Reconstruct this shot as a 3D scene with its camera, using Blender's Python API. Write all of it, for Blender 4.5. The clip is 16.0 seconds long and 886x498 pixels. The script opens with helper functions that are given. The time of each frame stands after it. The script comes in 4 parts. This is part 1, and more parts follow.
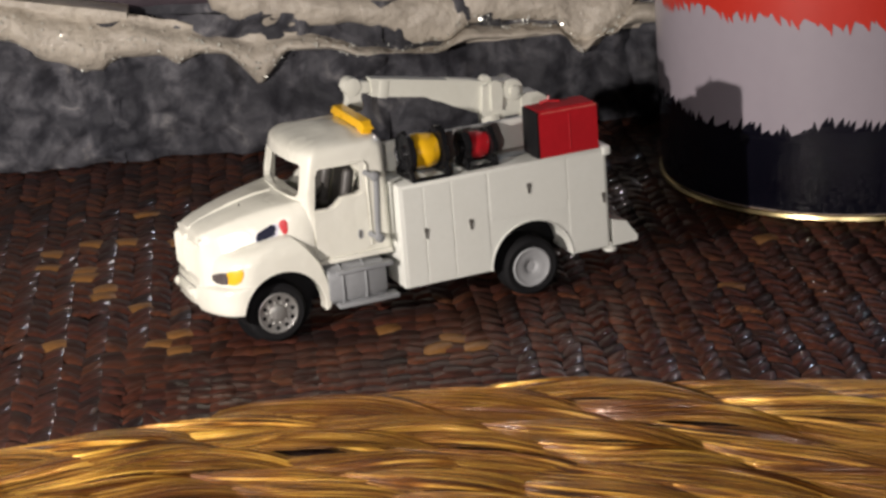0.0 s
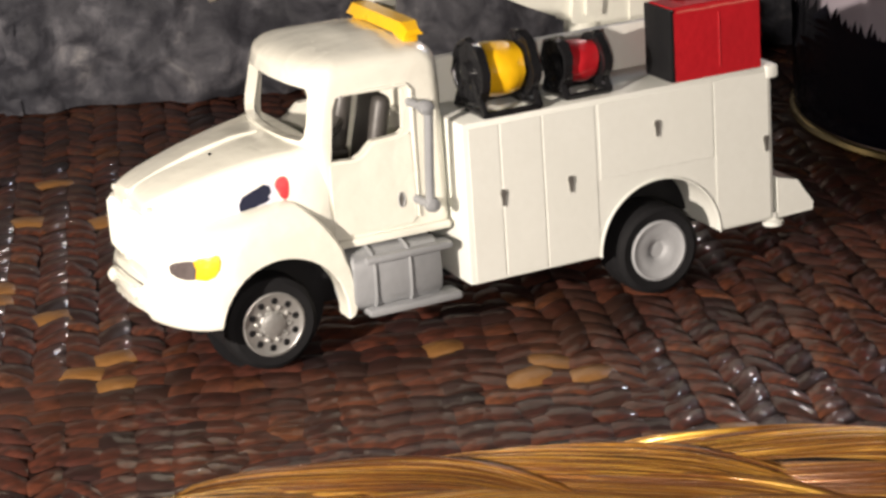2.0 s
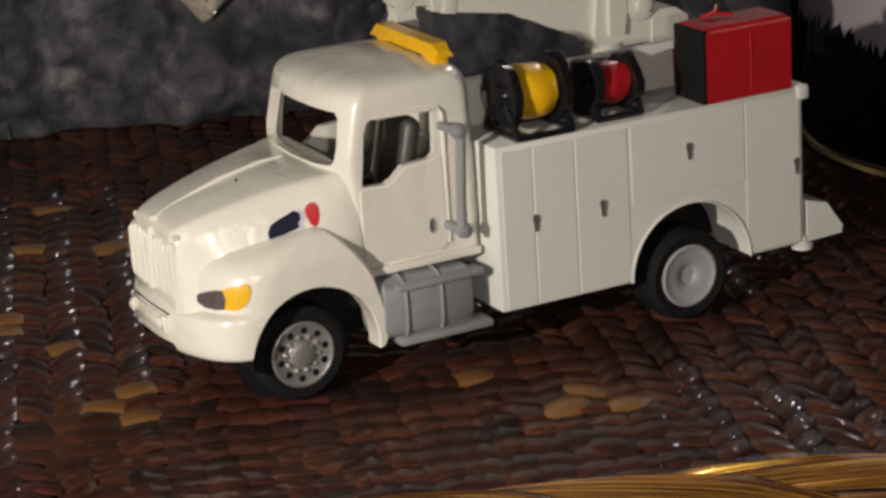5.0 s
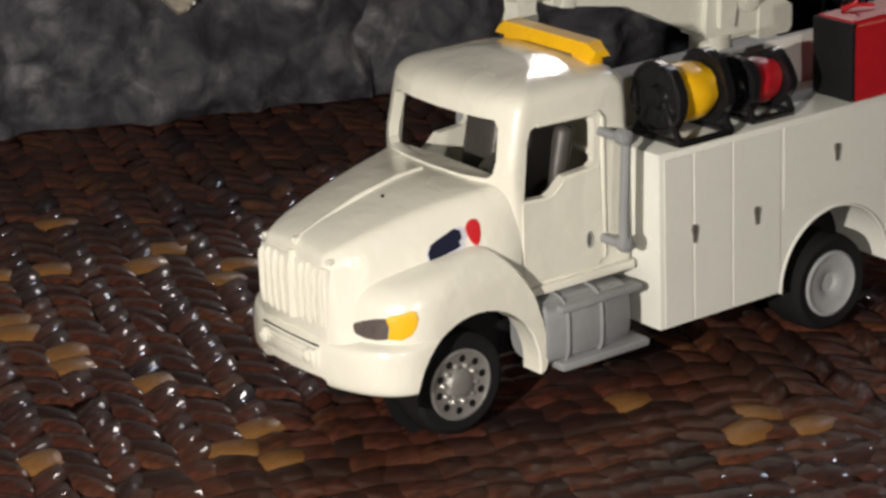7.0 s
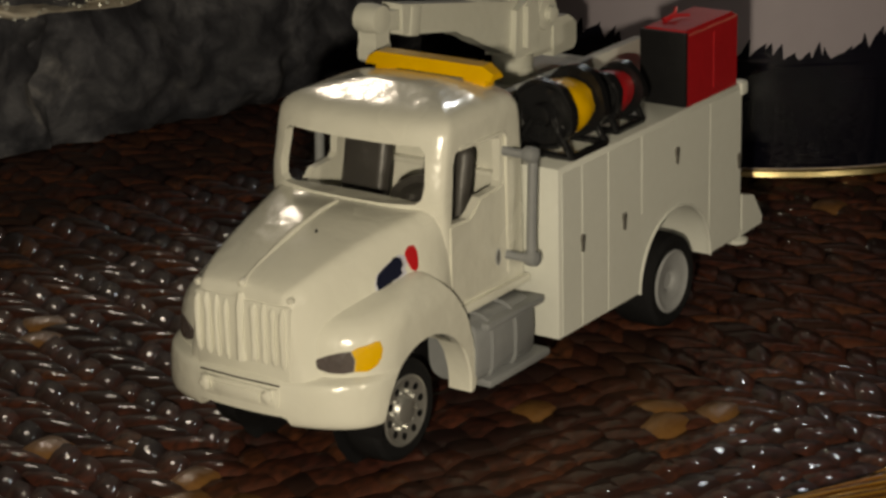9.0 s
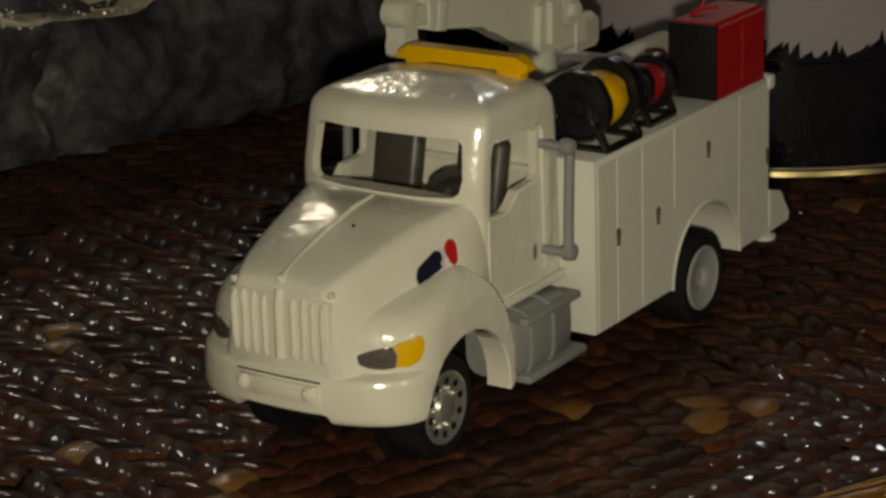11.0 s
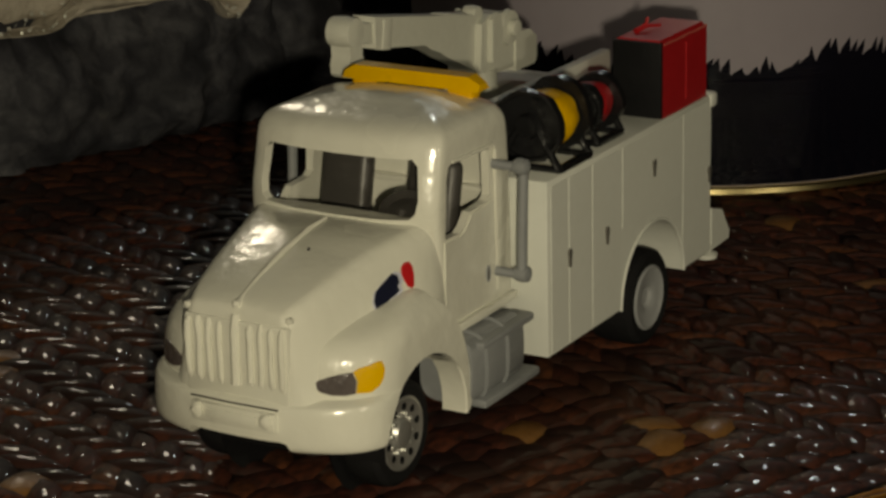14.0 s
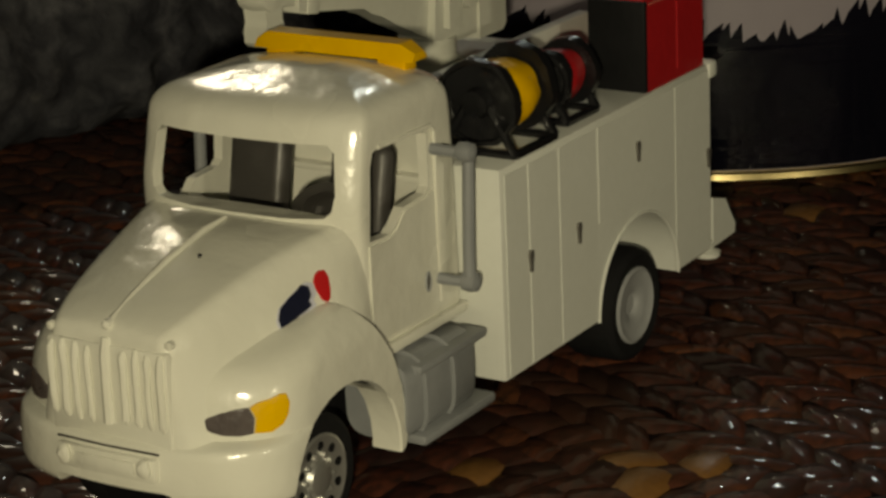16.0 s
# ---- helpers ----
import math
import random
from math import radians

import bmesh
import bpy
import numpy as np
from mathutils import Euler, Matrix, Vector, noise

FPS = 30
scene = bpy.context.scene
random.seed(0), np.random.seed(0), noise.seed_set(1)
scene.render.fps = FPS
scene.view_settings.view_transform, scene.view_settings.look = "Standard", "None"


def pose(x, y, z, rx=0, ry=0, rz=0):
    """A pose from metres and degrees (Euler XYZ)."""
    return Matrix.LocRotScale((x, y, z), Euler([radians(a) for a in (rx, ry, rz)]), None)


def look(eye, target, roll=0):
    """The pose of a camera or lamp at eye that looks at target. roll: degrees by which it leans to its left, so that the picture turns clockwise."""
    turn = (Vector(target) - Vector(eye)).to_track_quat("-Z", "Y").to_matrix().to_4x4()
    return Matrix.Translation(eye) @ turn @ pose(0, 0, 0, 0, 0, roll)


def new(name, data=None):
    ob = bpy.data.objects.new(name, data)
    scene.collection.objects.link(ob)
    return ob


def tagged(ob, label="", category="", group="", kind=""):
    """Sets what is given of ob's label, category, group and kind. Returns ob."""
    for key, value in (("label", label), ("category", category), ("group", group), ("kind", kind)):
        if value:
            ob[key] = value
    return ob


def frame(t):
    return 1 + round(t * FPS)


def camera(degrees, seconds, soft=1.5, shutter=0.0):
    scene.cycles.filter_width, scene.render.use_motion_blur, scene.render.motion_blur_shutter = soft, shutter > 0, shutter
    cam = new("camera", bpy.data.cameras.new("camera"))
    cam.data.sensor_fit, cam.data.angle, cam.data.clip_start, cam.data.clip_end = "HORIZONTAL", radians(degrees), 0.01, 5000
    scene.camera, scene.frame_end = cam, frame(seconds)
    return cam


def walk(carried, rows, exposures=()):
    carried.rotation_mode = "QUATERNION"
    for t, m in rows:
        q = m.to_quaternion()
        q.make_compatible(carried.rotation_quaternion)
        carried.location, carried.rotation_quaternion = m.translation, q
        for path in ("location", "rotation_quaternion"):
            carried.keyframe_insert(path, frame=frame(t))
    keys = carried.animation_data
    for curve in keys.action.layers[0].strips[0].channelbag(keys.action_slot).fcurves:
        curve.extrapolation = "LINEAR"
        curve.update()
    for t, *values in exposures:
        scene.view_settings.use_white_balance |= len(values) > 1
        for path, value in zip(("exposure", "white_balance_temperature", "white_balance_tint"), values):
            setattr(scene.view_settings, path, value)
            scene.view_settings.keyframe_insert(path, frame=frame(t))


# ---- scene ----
U = 0.0083  # metres in one plan unit; a front tyre of the model is 1.38 units across

# ---- camera and walk ----
cam = camera(20.0, 16.0, soft=3.0)
# seconds, eye in plan units, heading to the left of +y, pitch up, lean
PATH = [
    (0.0, -16.015, -50.051, 19.229, -21.780, -18.271, -4.468),
    (0.5, -13.021, -42.766, 16.171, -21.146, -18.362, -5.188),
    (1.0, -11.099, -35.646, 13.680, -21.974, -18.687, -4.894),
    (1.5, -10.857, -31.815, 12.609, -23.162, -18.247, -4.323),
    (2.0, -11.671, -31.157, 12.529, -24.658, -18.121, -3.955),
    (2.5, -12.228, -30.899, 12.392, -25.022, -17.887, -4.165),
    (3.0, -12.366, -30.364, 12.279, -25.230, -18.068, -4.249),
    (3.5, -12.250, -29.736, 12.327, -25.513, -18.363, -4.225),
    (4.0, -12.183, -29.673, 12.295, -25.848, -18.033, -4.141),
    (4.2, -12.344, -29.700, 12.288, -26.068, -17.830, -4.085),
    (6.3, -13.599, -29.391, 12.965, -27.095, -18.039, -3.313),
    (6.5, -14.107, -28.795, 12.616, -27.287, -17.841, -3.321),
    (7.0, -17.138, -23.561, 12.610, -35.587, -19.080, -2.339),
    (7.5, -21.572, -19.541, 12.890, -47.579, -20.692, -2.039),
    (8.0, -23.321, -17.925, 12.735, -53.054, -19.194, -1.256),
    (8.2, -23.643, -17.343, 12.931, -54.482, -19.025, -0.602),
    (10.3, -24.018, -17.117, 12.249, -55.220, -18.073, -2.122),
    (10.5, -24.074, -16.765, 12.171, -55.556, -18.018, -2.100),
    (11.0, -24.222, -16.122, 12.174, -56.204, -17.879, -1.796),
    (11.5, -24.344, -15.895, 12.074, -57.007, -17.911, -1.612),
    (12.0, -24.573, -15.388, 12.400, -57.688, -17.889, -1.355),
    (12.5, -24.604, -15.595, 12.312, -58.845, -17.357, -1.573),
    (13.0, -24.653, -15.370, 12.424, -59.133, -17.206, -1.411),
    (13.5, -24.431, -14.649, 12.195, -59.628, -17.612, -1.409),
    (14.0, -24.407, -14.822, 12.113, -59.600, -17.587, -1.321),
    (14.5, -24.282, -15.208, 12.288, -59.534, -17.705, -1.678),
    (15.0, -24.504, -15.734, 12.588, -59.424, -17.392, -2.043),
    (15.5, -24.955, -16.071, 12.627, -59.392, -17.194, -1.923),
    (16.0, -19.015, -13.423, 10.596, -57.800, -17.925, -2.456),
]


def aim(x, y, z, yaw, pitch, roll):
    a, b = radians(yaw), radians(pitch)
    ahead = Vector((-math.sin(a) * math.cos(b), math.cos(a) * math.cos(b), math.sin(b)))
    eye = Vector((x, y, z)) * U
    return look(eye, eye + ahead, roll)


EXPOSURES = [(0.0, 0.32, 6500, 18), (0.5, 0.76, 6500, 18), (1.0, 1.33, 6550, 18), (1.5, 1.25, 6850, 18), (2.5, 0.75, 6900, 18), (3.5, 0.85, 6950, 18), (4.0, 0.22, 6900, 18), (6.5, -0.33, 6650, 18), (7.0, 0.05, 6650, 14), (7.5, 0.88, 7600, 14), (8.0, -0.42, 7500, 9), (8.2, -0.58, 7600, 10), (10.3, -1.27, 8200, 3), (11.5, -1.31, 8200, 3), (12.5, -1.18, 8200, 3), (13.0, -1.10, 8200, 3), (13.5, -0.97, 8400, 1), (14.0, -1.23, 8300, 2), (14.6, -1.15, 8200, 3), (15.5, -1.50, 8400, 3), (16.0, -1.10, 8800, -1)]
walk(cam, [(t, aim(*p)) for t, *p in PATH], EXPOSURES)

# ---- light ----
world = bpy.data.worlds.new("dim_room")
world.use_nodes = True
world.node_tree.nodes["Background"].inputs[0].default_value = (0.55, 0.6, 0.75, 1)
world.node_tree.nodes["Background"].inputs[1].default_value = 0.018
scene.world = world


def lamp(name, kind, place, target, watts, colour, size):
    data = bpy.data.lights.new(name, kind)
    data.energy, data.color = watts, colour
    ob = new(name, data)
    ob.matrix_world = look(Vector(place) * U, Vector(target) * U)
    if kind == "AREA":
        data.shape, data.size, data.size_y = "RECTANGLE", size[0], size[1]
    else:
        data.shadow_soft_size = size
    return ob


# two always-lit lamps stand in for one moving phone torch, at its resting places
lamp("torch_stand_in", "POINT", (-11.9, -31.0, 10.9), (3, 1, 1), 0.70, (1.0, 0.95, 0.87), 0.003)
lamp("torch_stand_in", "POINT", (-24.4, -15.8, 10.8), (3, 1, 1), 2.9, (1.0, 0.95, 0.84), 0.003)
# a window beyond the model and a screen higher across the room, known by their reflections
lamp("window_light", "AREA", (107, 107, 89), (3, 1, 1), 1.9, (1.0, 0.95, 0.90), (0.16, 0.10))
lamp("screen_light", "AREA", (128, 54, 95), (5, -1, 0), 1.5, (0.74, 0.85, 1.0), (0.06, 0.08))


# ---- materials ----
def node_mat(name, rough=0.5, metal=0.0, coat=0.0, spec=0.5):
    m = bpy.data.materials.new(name)
    m.use_nodes = True
    b = m.node_tree.nodes["Principled BSDF"]
    b.inputs["Roughness"].default_value = rough
    b.inputs["Metallic"].default_value = metal
    b.inputs["Coat Weight"].default_value = coat
    b.inputs["Coat Roughness"].default_value = 0.06
    b.inputs["Specular IOR Level"].default_value = spec
    return m, m.node_tree, b


def noise_at(tree, scale, detail=4.0, stretch=None, coords=None):
    """Noise of so many waves in a plan unit."""
    if coords is None:
        coords = tree.nodes.new("ShaderNodeTexCoord").outputs["Object"]
    mp = tree.nodes.new("ShaderNodeMapping")
    s = stretch or (1, 1, 1)
    mp.inputs["Scale"].default_value = [scale * k / U for k in s]
    tree.links.new(coords, mp.inputs["Vector"])
    n = tree.nodes.new("ShaderNodeTexNoise")
    n.inputs["Scale"].default_value = 1.0
    n.inputs["Detail"].default_value = detail
    tree.links.new(mp.outputs[0], n.inputs["Vector"])
    return n.outputs["Fac"]


def ramp(tree, fac, stops):
    r = tree.nodes.new("ShaderNodeValToRGB")
    e = r.color_ramp.elements
    while len(e) < len(stops):
        e.new(0.5)
    for el, (p, c) in zip(e, stops):
        el.position, el.color = p, (*c, 1)
    tree.links.new(fac, r.inputs[0])
    return r.outputs["Color"]


def mixed(tree, fac, a, b, kind="MIX"):
    m = tree.nodes.new("ShaderNodeMix")
    m.data_type, m.blend_type = "RGBA", kind
    for sock, v in ((m.inputs[0], fac), (m.inputs[6], a), (m.inputs[7], b)):
        if isinstance(v, (int, float)):
            sock.default_value = v
        elif isinstance(v, tuple):
            sock.default_value = (*v, 1)
        else:
            tree.links.new(v, sock)
    return m.outputs[2]


def bumped(tree, bsdf, fac, depth, strength=0.6):
    b = tree.nodes.new("ShaderNodeBump")
    b.inputs["Distance"].default_value = depth * U
    b.inputs["Strength"].default_value = strength
    tree.links.new(fac, b.inputs["Height"])
    tree.links.new(b.outputs[0], bsdf.inputs["Normal"])
    tree.links.new(b.outputs[0], bsdf.inputs["Coat Normal"])


def plain(name, colour, dark, rough, scale=3.0, fine=14.0, bump=0.01, metal=0.0, coat=0.0, spec=0.5, rough_var=0.12):
    """A surface whose colour drifts between two tones, with grain and uneven gloss."""
    m, tree, b = node_mat(name, rough, metal, coat, spec)
    big, small = noise_at(tree, scale, 3), noise_at(tree, fine, 5)
    c = mixed(tree, big, colour, dark)
    c = mixed(tree, ramp(tree, small, [(0.35, (0, 0, 0)), (0.75, (0.5, 0.5, 0.5))]), c, dark)
    tree.links.new(c, b.inputs["Base Color"])
    r = tree.nodes.new("ShaderNodeMapRange")
    r.inputs["To Min"].default_value, r.inputs["To Max"].default_value = rough - rough_var, rough + rough_var
    tree.links.new(big, r.inputs["Value"])
    tree.links.new(r.outputs[0], b.inputs["Roughness"])
    bumped(tree, b, small, bump)
    return m


WHITE = plain("white_enamel", (0.785, 0.78, 0.70), (0.72, 0.71, 0.62), 0.24, 0.8, 2.2, 0.042, coat=0.75)
BODY_WHITE = plain("flat_white_paint", (0.70, 0.715, 0.67), (0.63, 0.64, 0.59), 0.55, 1.0, 9.0, 0.005, coat=0.0, spec=0.35)
CRANE_WHITE = plain("bare_white_plastic", (0.655, 0.66, 0.59), (0.58, 0.58, 0.51), 0.55, 1.2, 8.0, 0.012)
YELLOW = plain("yellow_paint", (0.85, 0.50, 0.01), (0.72, 0.38, 0.01), 0.32, 2.0, 9.0, 0.012, coat=0.3)
RED = plain("red_paint", (0.62, 0.02, 0.025), (0.48, 0.012, 0.018), 0.33, 1.4, 9.0, 0.010, coat=0.3)
DEEP_RED = plain("deep_red_paint", (0.47, 0.015, 0.022), (0.36, 0.01, 0.015), 0.36, 1.4, 9.0, 0.012, coat=0.3)
BLACK = plain("black_paint", (0.006, 0.006, 0.007), (0.012, 0.012, 0.013), 0.24, 2.0, 3.2, 0.07, coat=0.1, spec=0.4)
ROSE = plain("worn_red_paint", (0.62, 0.22, 0.17), (0.50, 0.06, 0.05), 0.3, 3.0, 9.0, 0.02, coat=0.3)
FLAT_BLACK = plain("matt_black_paint", (0.006, 0.006, 0.007), (0.011, 0.011, 0.012), 0.55, 2.0, 10.0, 0.012, spec=0.15)
RUBBER = plain("tyre_rubber", (0.006, 0.006, 0.007), (0.012, 0.012, 0.013), 0.75, 3.0, 12.0, 0.012, spec=0.15)
CHROME = plain("chrome_plating", (0.62, 0.62, 0.60), (0.48, 0.48, 0.46), 0.34, 2.0, 9.0, 0.012, metal=0.75, rough_var=0.1)
GREY = plain("grey_paint", (0.27, 0.28, 0.29), (0.21, 0.22, 0.23), 0.5, 1.5, 8.0, 0.014)
HUB_GREY = plain("pale_grey_paint", (0.36, 0.37, 0.38), (0.29, 0.3, 0.31), 0.48, 1.5, 8.0, 0.014)
SEAT = plain("dark_grey_plastic", (0.06, 0.055, 0.05), (0.045, 0.042, 0.04), 0.42, 1.6, 8.0, 0.012)
LENS = plain("smoky_lamp_paint", (0.15, 0.125, 0.12), (0.06, 0.05, 0.05), 0.25, 4.0, 7.0, 0.04, coat=0.6)
PALE = plain("pale_primer", (0.62, 0.64, 0.74), (0.50, 0.50, 0.58), 0.35, 3.0, 12.0, 0.012, coat=0.3)
AMBER = plain("amber_paint", (0.86, 0.50, 0.01), (0.75, 0.42, 0.01), 0.3, 3.0, 10.0, 0.012, coat=0.4)
NAVY = plain("navy_paint", (0.006, 0.008, 0.022), (0.012, 0.014, 0.032), 0.5, 3.0, 10.0, 0.012, spec=0.15)
SILVER = plain("silver_pen_paint", (0.26, 0.25, 0.23), (0.14, 0.13, 0.12), 0.4, 6.0, 16.0, 0.01, metal=0.5)
BRASS = plain("brass_rim", (0.75, 0.62, 0.33), (0.6, 0.48, 0.24), 0.24, 0.6, 6.0, 0.004, metal=1.0)
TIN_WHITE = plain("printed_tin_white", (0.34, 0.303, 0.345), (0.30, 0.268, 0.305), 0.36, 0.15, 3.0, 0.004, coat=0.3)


def tin_black():
    m, tree, b = node_mat("printed_tin_black", 0.08, 0.0, 0.0, 0.4)
    tone, dents = noise_at(tree, 0.3, 3), noise_at(tree, 2.6, 2, (0.08, 0.08, 1.6))
    tree.links.new(ramp(tree, tone, [(0.3, (0.003, 0.003, 0.006)), (0.7, (0.006, 0.006, 0.011))]), b.inputs["Base Color"])
    bumped(tree, b, dents, 0.03, 0.7)
    return m


TIN_BLACK = tin_black()
TIN_RED = plain("printed_tin_red", (0.55, 0.035, 0.02), (0.48, 0.03, 0.018), 0.32, 0.2, 3.0, 0.004, coat=0.3)
ROOM_WALL = plain("dark_room_wall", (0.16, 0.15, 0.14), (0.12, 0.11, 0.10), 0.8, 0.01, 0.3, 0.05)
ROOM_FLOOR = plain("dark_room_floor", (0.09, 0.06, 0.04), (0.06, 0.04, 0.03), 0.6, 0.01, 0.4, 0.05)

WEAVE_TONES = [(0.0, (0.0134, 0.0075, 0.0083)), (0.2, (0.0308, 0.0117, 0.0100)), (0.45, (0.0540, 0.0158, 0.0109)), (0.7, (0.0771, 0.0216, 0.0125)),
               (0.88, (0.0963, 0.0283, 0.0142)), (0.98, (0.1156, 0.0382, 0.0158)), (1.0, (0.1445, 0.0548, 0.0209))]


def weave_mat(name, joined):
    m, tree, b = node_mat(name, 0.6, 0.0, 0.42, 0.2)
    b.inputs["Coat Roughness"].default_value = 0.08
    if joined:
        rnd = tree.nodes.new("ShaderNodeNewGeometry").outputs["Random Per Island"]
    else:
        rnd = tree.nodes.new("ShaderNodeObjectInfo").outputs["Random"]
    geo = tree.nodes.new("ShaderNodeNewGeometry").outputs["Position"]
    streak = noise_at(tree, 7.0, 6, (0.7, 1.5, 1.0), geo)
    stain = noise_at(tree, 0.35, 4, None, geo)
    c = ramp(tree, rnd, WEAVE_TONES)
    c = mixed(tree, ramp(tree, streak, [(0.38, (0, 0, 0)), (0.66, (0.85, 0.85, 0.85))]), c, (0.013, 0.007, 0.006))
    c = mixed(tree, ramp(tree, stain, [(0.4, (0, 0, 0)), (0.7, (0.45, 0.45, 0.45))]), c, (0.06, 0.026, 0.014))
    tree.links.new(c, b.inputs["Base Color"])
    bumped(tree, b, noise_at(tree, 3.4, 1.5, None, geo), 0.035, 0.6)
    return m


WEAVE_PIECE, WEAVE_JOINED = weave_mat("varnished_rush", False), weave_mat("varnished_rush_far", True)
TAN = plain("worn_rush", (0.26, 0.13, 0.04), (0.15, 0.065, 0.02), 0.42, 3.0, 12.0, 0.02, coat=0.2)
# near-black, so the shade in gaps of rush and willow is painted in
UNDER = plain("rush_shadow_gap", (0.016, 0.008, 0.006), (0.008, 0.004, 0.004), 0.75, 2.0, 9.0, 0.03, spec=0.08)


def rod_mat():
    m, tree, b = node_mat("varnished_willow", 0.34, 0.4, 0.35, 0.4)
    b.inputs["Coat Roughness"].default_value = 0.14
    geo = tree.nodes.new("ShaderNodeNewGeometry").outputs["Position"]
    rnd = tree.nodes.new("ShaderNodeObjectInfo").outputs["Random"]
    along = tree.nodes.new("ShaderNodeVectorMath")
    along.operation = "MULTIPLY_ADD"
    tree.links.new(tree.nodes.new("ShaderNodeUVMap").outputs[0], along.inputs[0])
    along.inputs[1].default_value = (U, U, 0)
    tree.links.new(rnd, along.inputs[2])
    streak = noise_at(tree, 4.6, 6, (0.10, 1.0, 1.0), along.outputs[0])
    patch = noise_at(tree, 0.7, 3, (0.4, 1.0, 1.0), geo)
    c = ramp(tree, streak, [(0.41, (0.016, 0.005, 0.001)), (0.47, (0.12, 0.042, 0.005)), (0.53, (0.38, 0.17, 0.019)), (0.61, (0.82, 0.50, 0.09))])
    c = mixed(tree, ramp(tree, patch, [(0.4, (0, 0, 0)), (0.68, (0.4, 0.4, 0.4))]), c, (0.20, 0.068, 0.010))
    c = mixed(tree, ramp(tree, rnd, [(0.0, (0, 0, 0)), (0.5, (0.1, 0.1, 0.1)), (1.0, (0.4, 0.4, 0.4))]), c, (0.12, 0.038, 0.007))
    tree.links.new(c, b.inputs["Base Color"])
    bumped(tree, b, streak, 0.10, 0.9)
    return m


WILLOW = rod_mat()


def stone_mat():
    m, tree, b = node_mat("painted_grey_stone", 0.68, 0.0, 0.0, 0.3)
    big, mid, fine = noise_at(tree, 0.22, 5), noise_at(tree, 1.1, 8), noise_at(tree, 4.0, 5)
    mid.node.inputs["Distortion"].default_value = 0.5
    mid.node.inputs["Roughness"].default_value = 0.62
    c = ramp(tree, mid, [(0.3, (0.018, 0.019, 0.025)), (0.47, (0.046, 0.047, 0.057)), (0.60, (0.12, 0.12, 0.135)), (0.74, (0.34, 0.33, 0.33))])
    c = mixed(tree, ramp(tree, big, [(0.4, (0, 0, 0)), (0.65, (0.6, 0.6, 0.6))]), c, (0.026, 0.026, 0.032))
    tree.links.new(c, b.inputs["Base Color"])
    bumped(tree, b, fine, 0.08, 0.6)
    return m


STONE = stone_mat()
SNOW = plain("glittered_snow_paint", (0.66, 0.60, 0.50), (0.36, 0.32, 0.27), 0.5, 0.7, 3.2, 0.22, coat=0.2)
GLITTER = plain("glitter_flake", (0.9, 0.86, 0.75), (0.8, 0.85, 0.8), 0.2, 6.0, 20.0, 0.0, metal=0.35, rough_var=0.05)
PLANK = plain("weathered_plank_paint", (0.10, 0.075, 0.09), (0.05, 0.04, 0.05), 0.5, 0.8, 5.0, 0.06)


# ---- mesh helpers ----
def loft(bm, rings, closed=True, cap=True):
    """Skin over rings of points with as many points each."""
    vs = [[bm.verts.new(p) for p in ring] for ring in rings]
    n = len(vs[0])
    for a, b in zip(vs, vs[1:]):
        for i in range(n if closed else n - 1):
            j = (i + 1) % n
            bm.faces.new((a[i], a[j], b[j], b[i]))
    if cap and closed:
        bm.faces.new(list(reversed(vs[0])))
        bm.faces.new(vs[-1])
    return vs


def lathe(bm, profile, centre, seg=32, axis="y", cap=True):
    """Turned shape: profile of (radius, place along the axis)."""
    rings = []
    for r, a in profile:
        ring = []
        for i in range(seg):
            t = 2 * math.pi * i / seg
            c, s = r * math.cos(t), r * math.sin(t)
            p = {"y": (c, a, s), "x": (a, c, s), "z": (c, s, a)}[axis]
            ring.append(Vector(centre) + Vector(p))
        rings.append(ring)
    return loft(bm, rings, True, cap)


def box(bm, lo, hi, bevel=0.0, seg=2, m=None):
    lo, hi = Vector(lo), Vector(hi)
    g = bmesh.ops.create_cube(bm, size=1.0)
    mat = Matrix.Translation((lo + hi) / 2) @ Matrix.Diagonal((*(hi - lo), 1))
    bmesh.ops.transform(bm, matrix=mat, verts=g["verts"])
    verts = g["verts"]
    if bevel:
        edges = list({e for v in verts for e in v.link_edges})
        r = bmesh.ops.bevel(bm, geom=edges, offset=bevel, segments=seg, affect="EDGES", profile=0.5)
        verts = list({v for f in r["faces"] for v in f.verts} | {v for v in verts if v.is_valid})
    if m:
        bmesh.ops.transform(bm, matrix=m, verts=verts)
    return verts


def prism(bm, outline, lo, hi, plane="xz"):
    """A polygon in a plane, drawn out along the third axis from lo to hi."""
    def put(p, q):
        return {"xz": (p[0], q, p[1]), "xy": (p[0], p[1], q), "yz": (q, p[0], p[1])}[plane]
    return loft(bm, [[put(p, lo) for p in outline], [put(p, hi) for p in outline]])


def tube(bm, pts, radii, seg=8, cap=True):
    """A round rod along points."""
    pts = [Vector(p) for p in pts]
    rings = []
    side = None
    for i, p in enumerate(pts):
        d = (pts[min(i + 1, len(pts) - 1)] - pts[max(i - 1, 0)]).normalized()
        if side is None:
            side = d.orthogonal().normalized()
        side = (side - d * side.dot(d)).normalized()
        up = d.cross(side)
        r = radii[i] if isinstance(radii, (list, tuple)) else radii
        rings.append([p + r * (math.cos(t) * side + math.sin(t) * up) for t in (2 * math.pi * k / seg for k in range(seg))])
    return loft(bm, rings, True, cap)


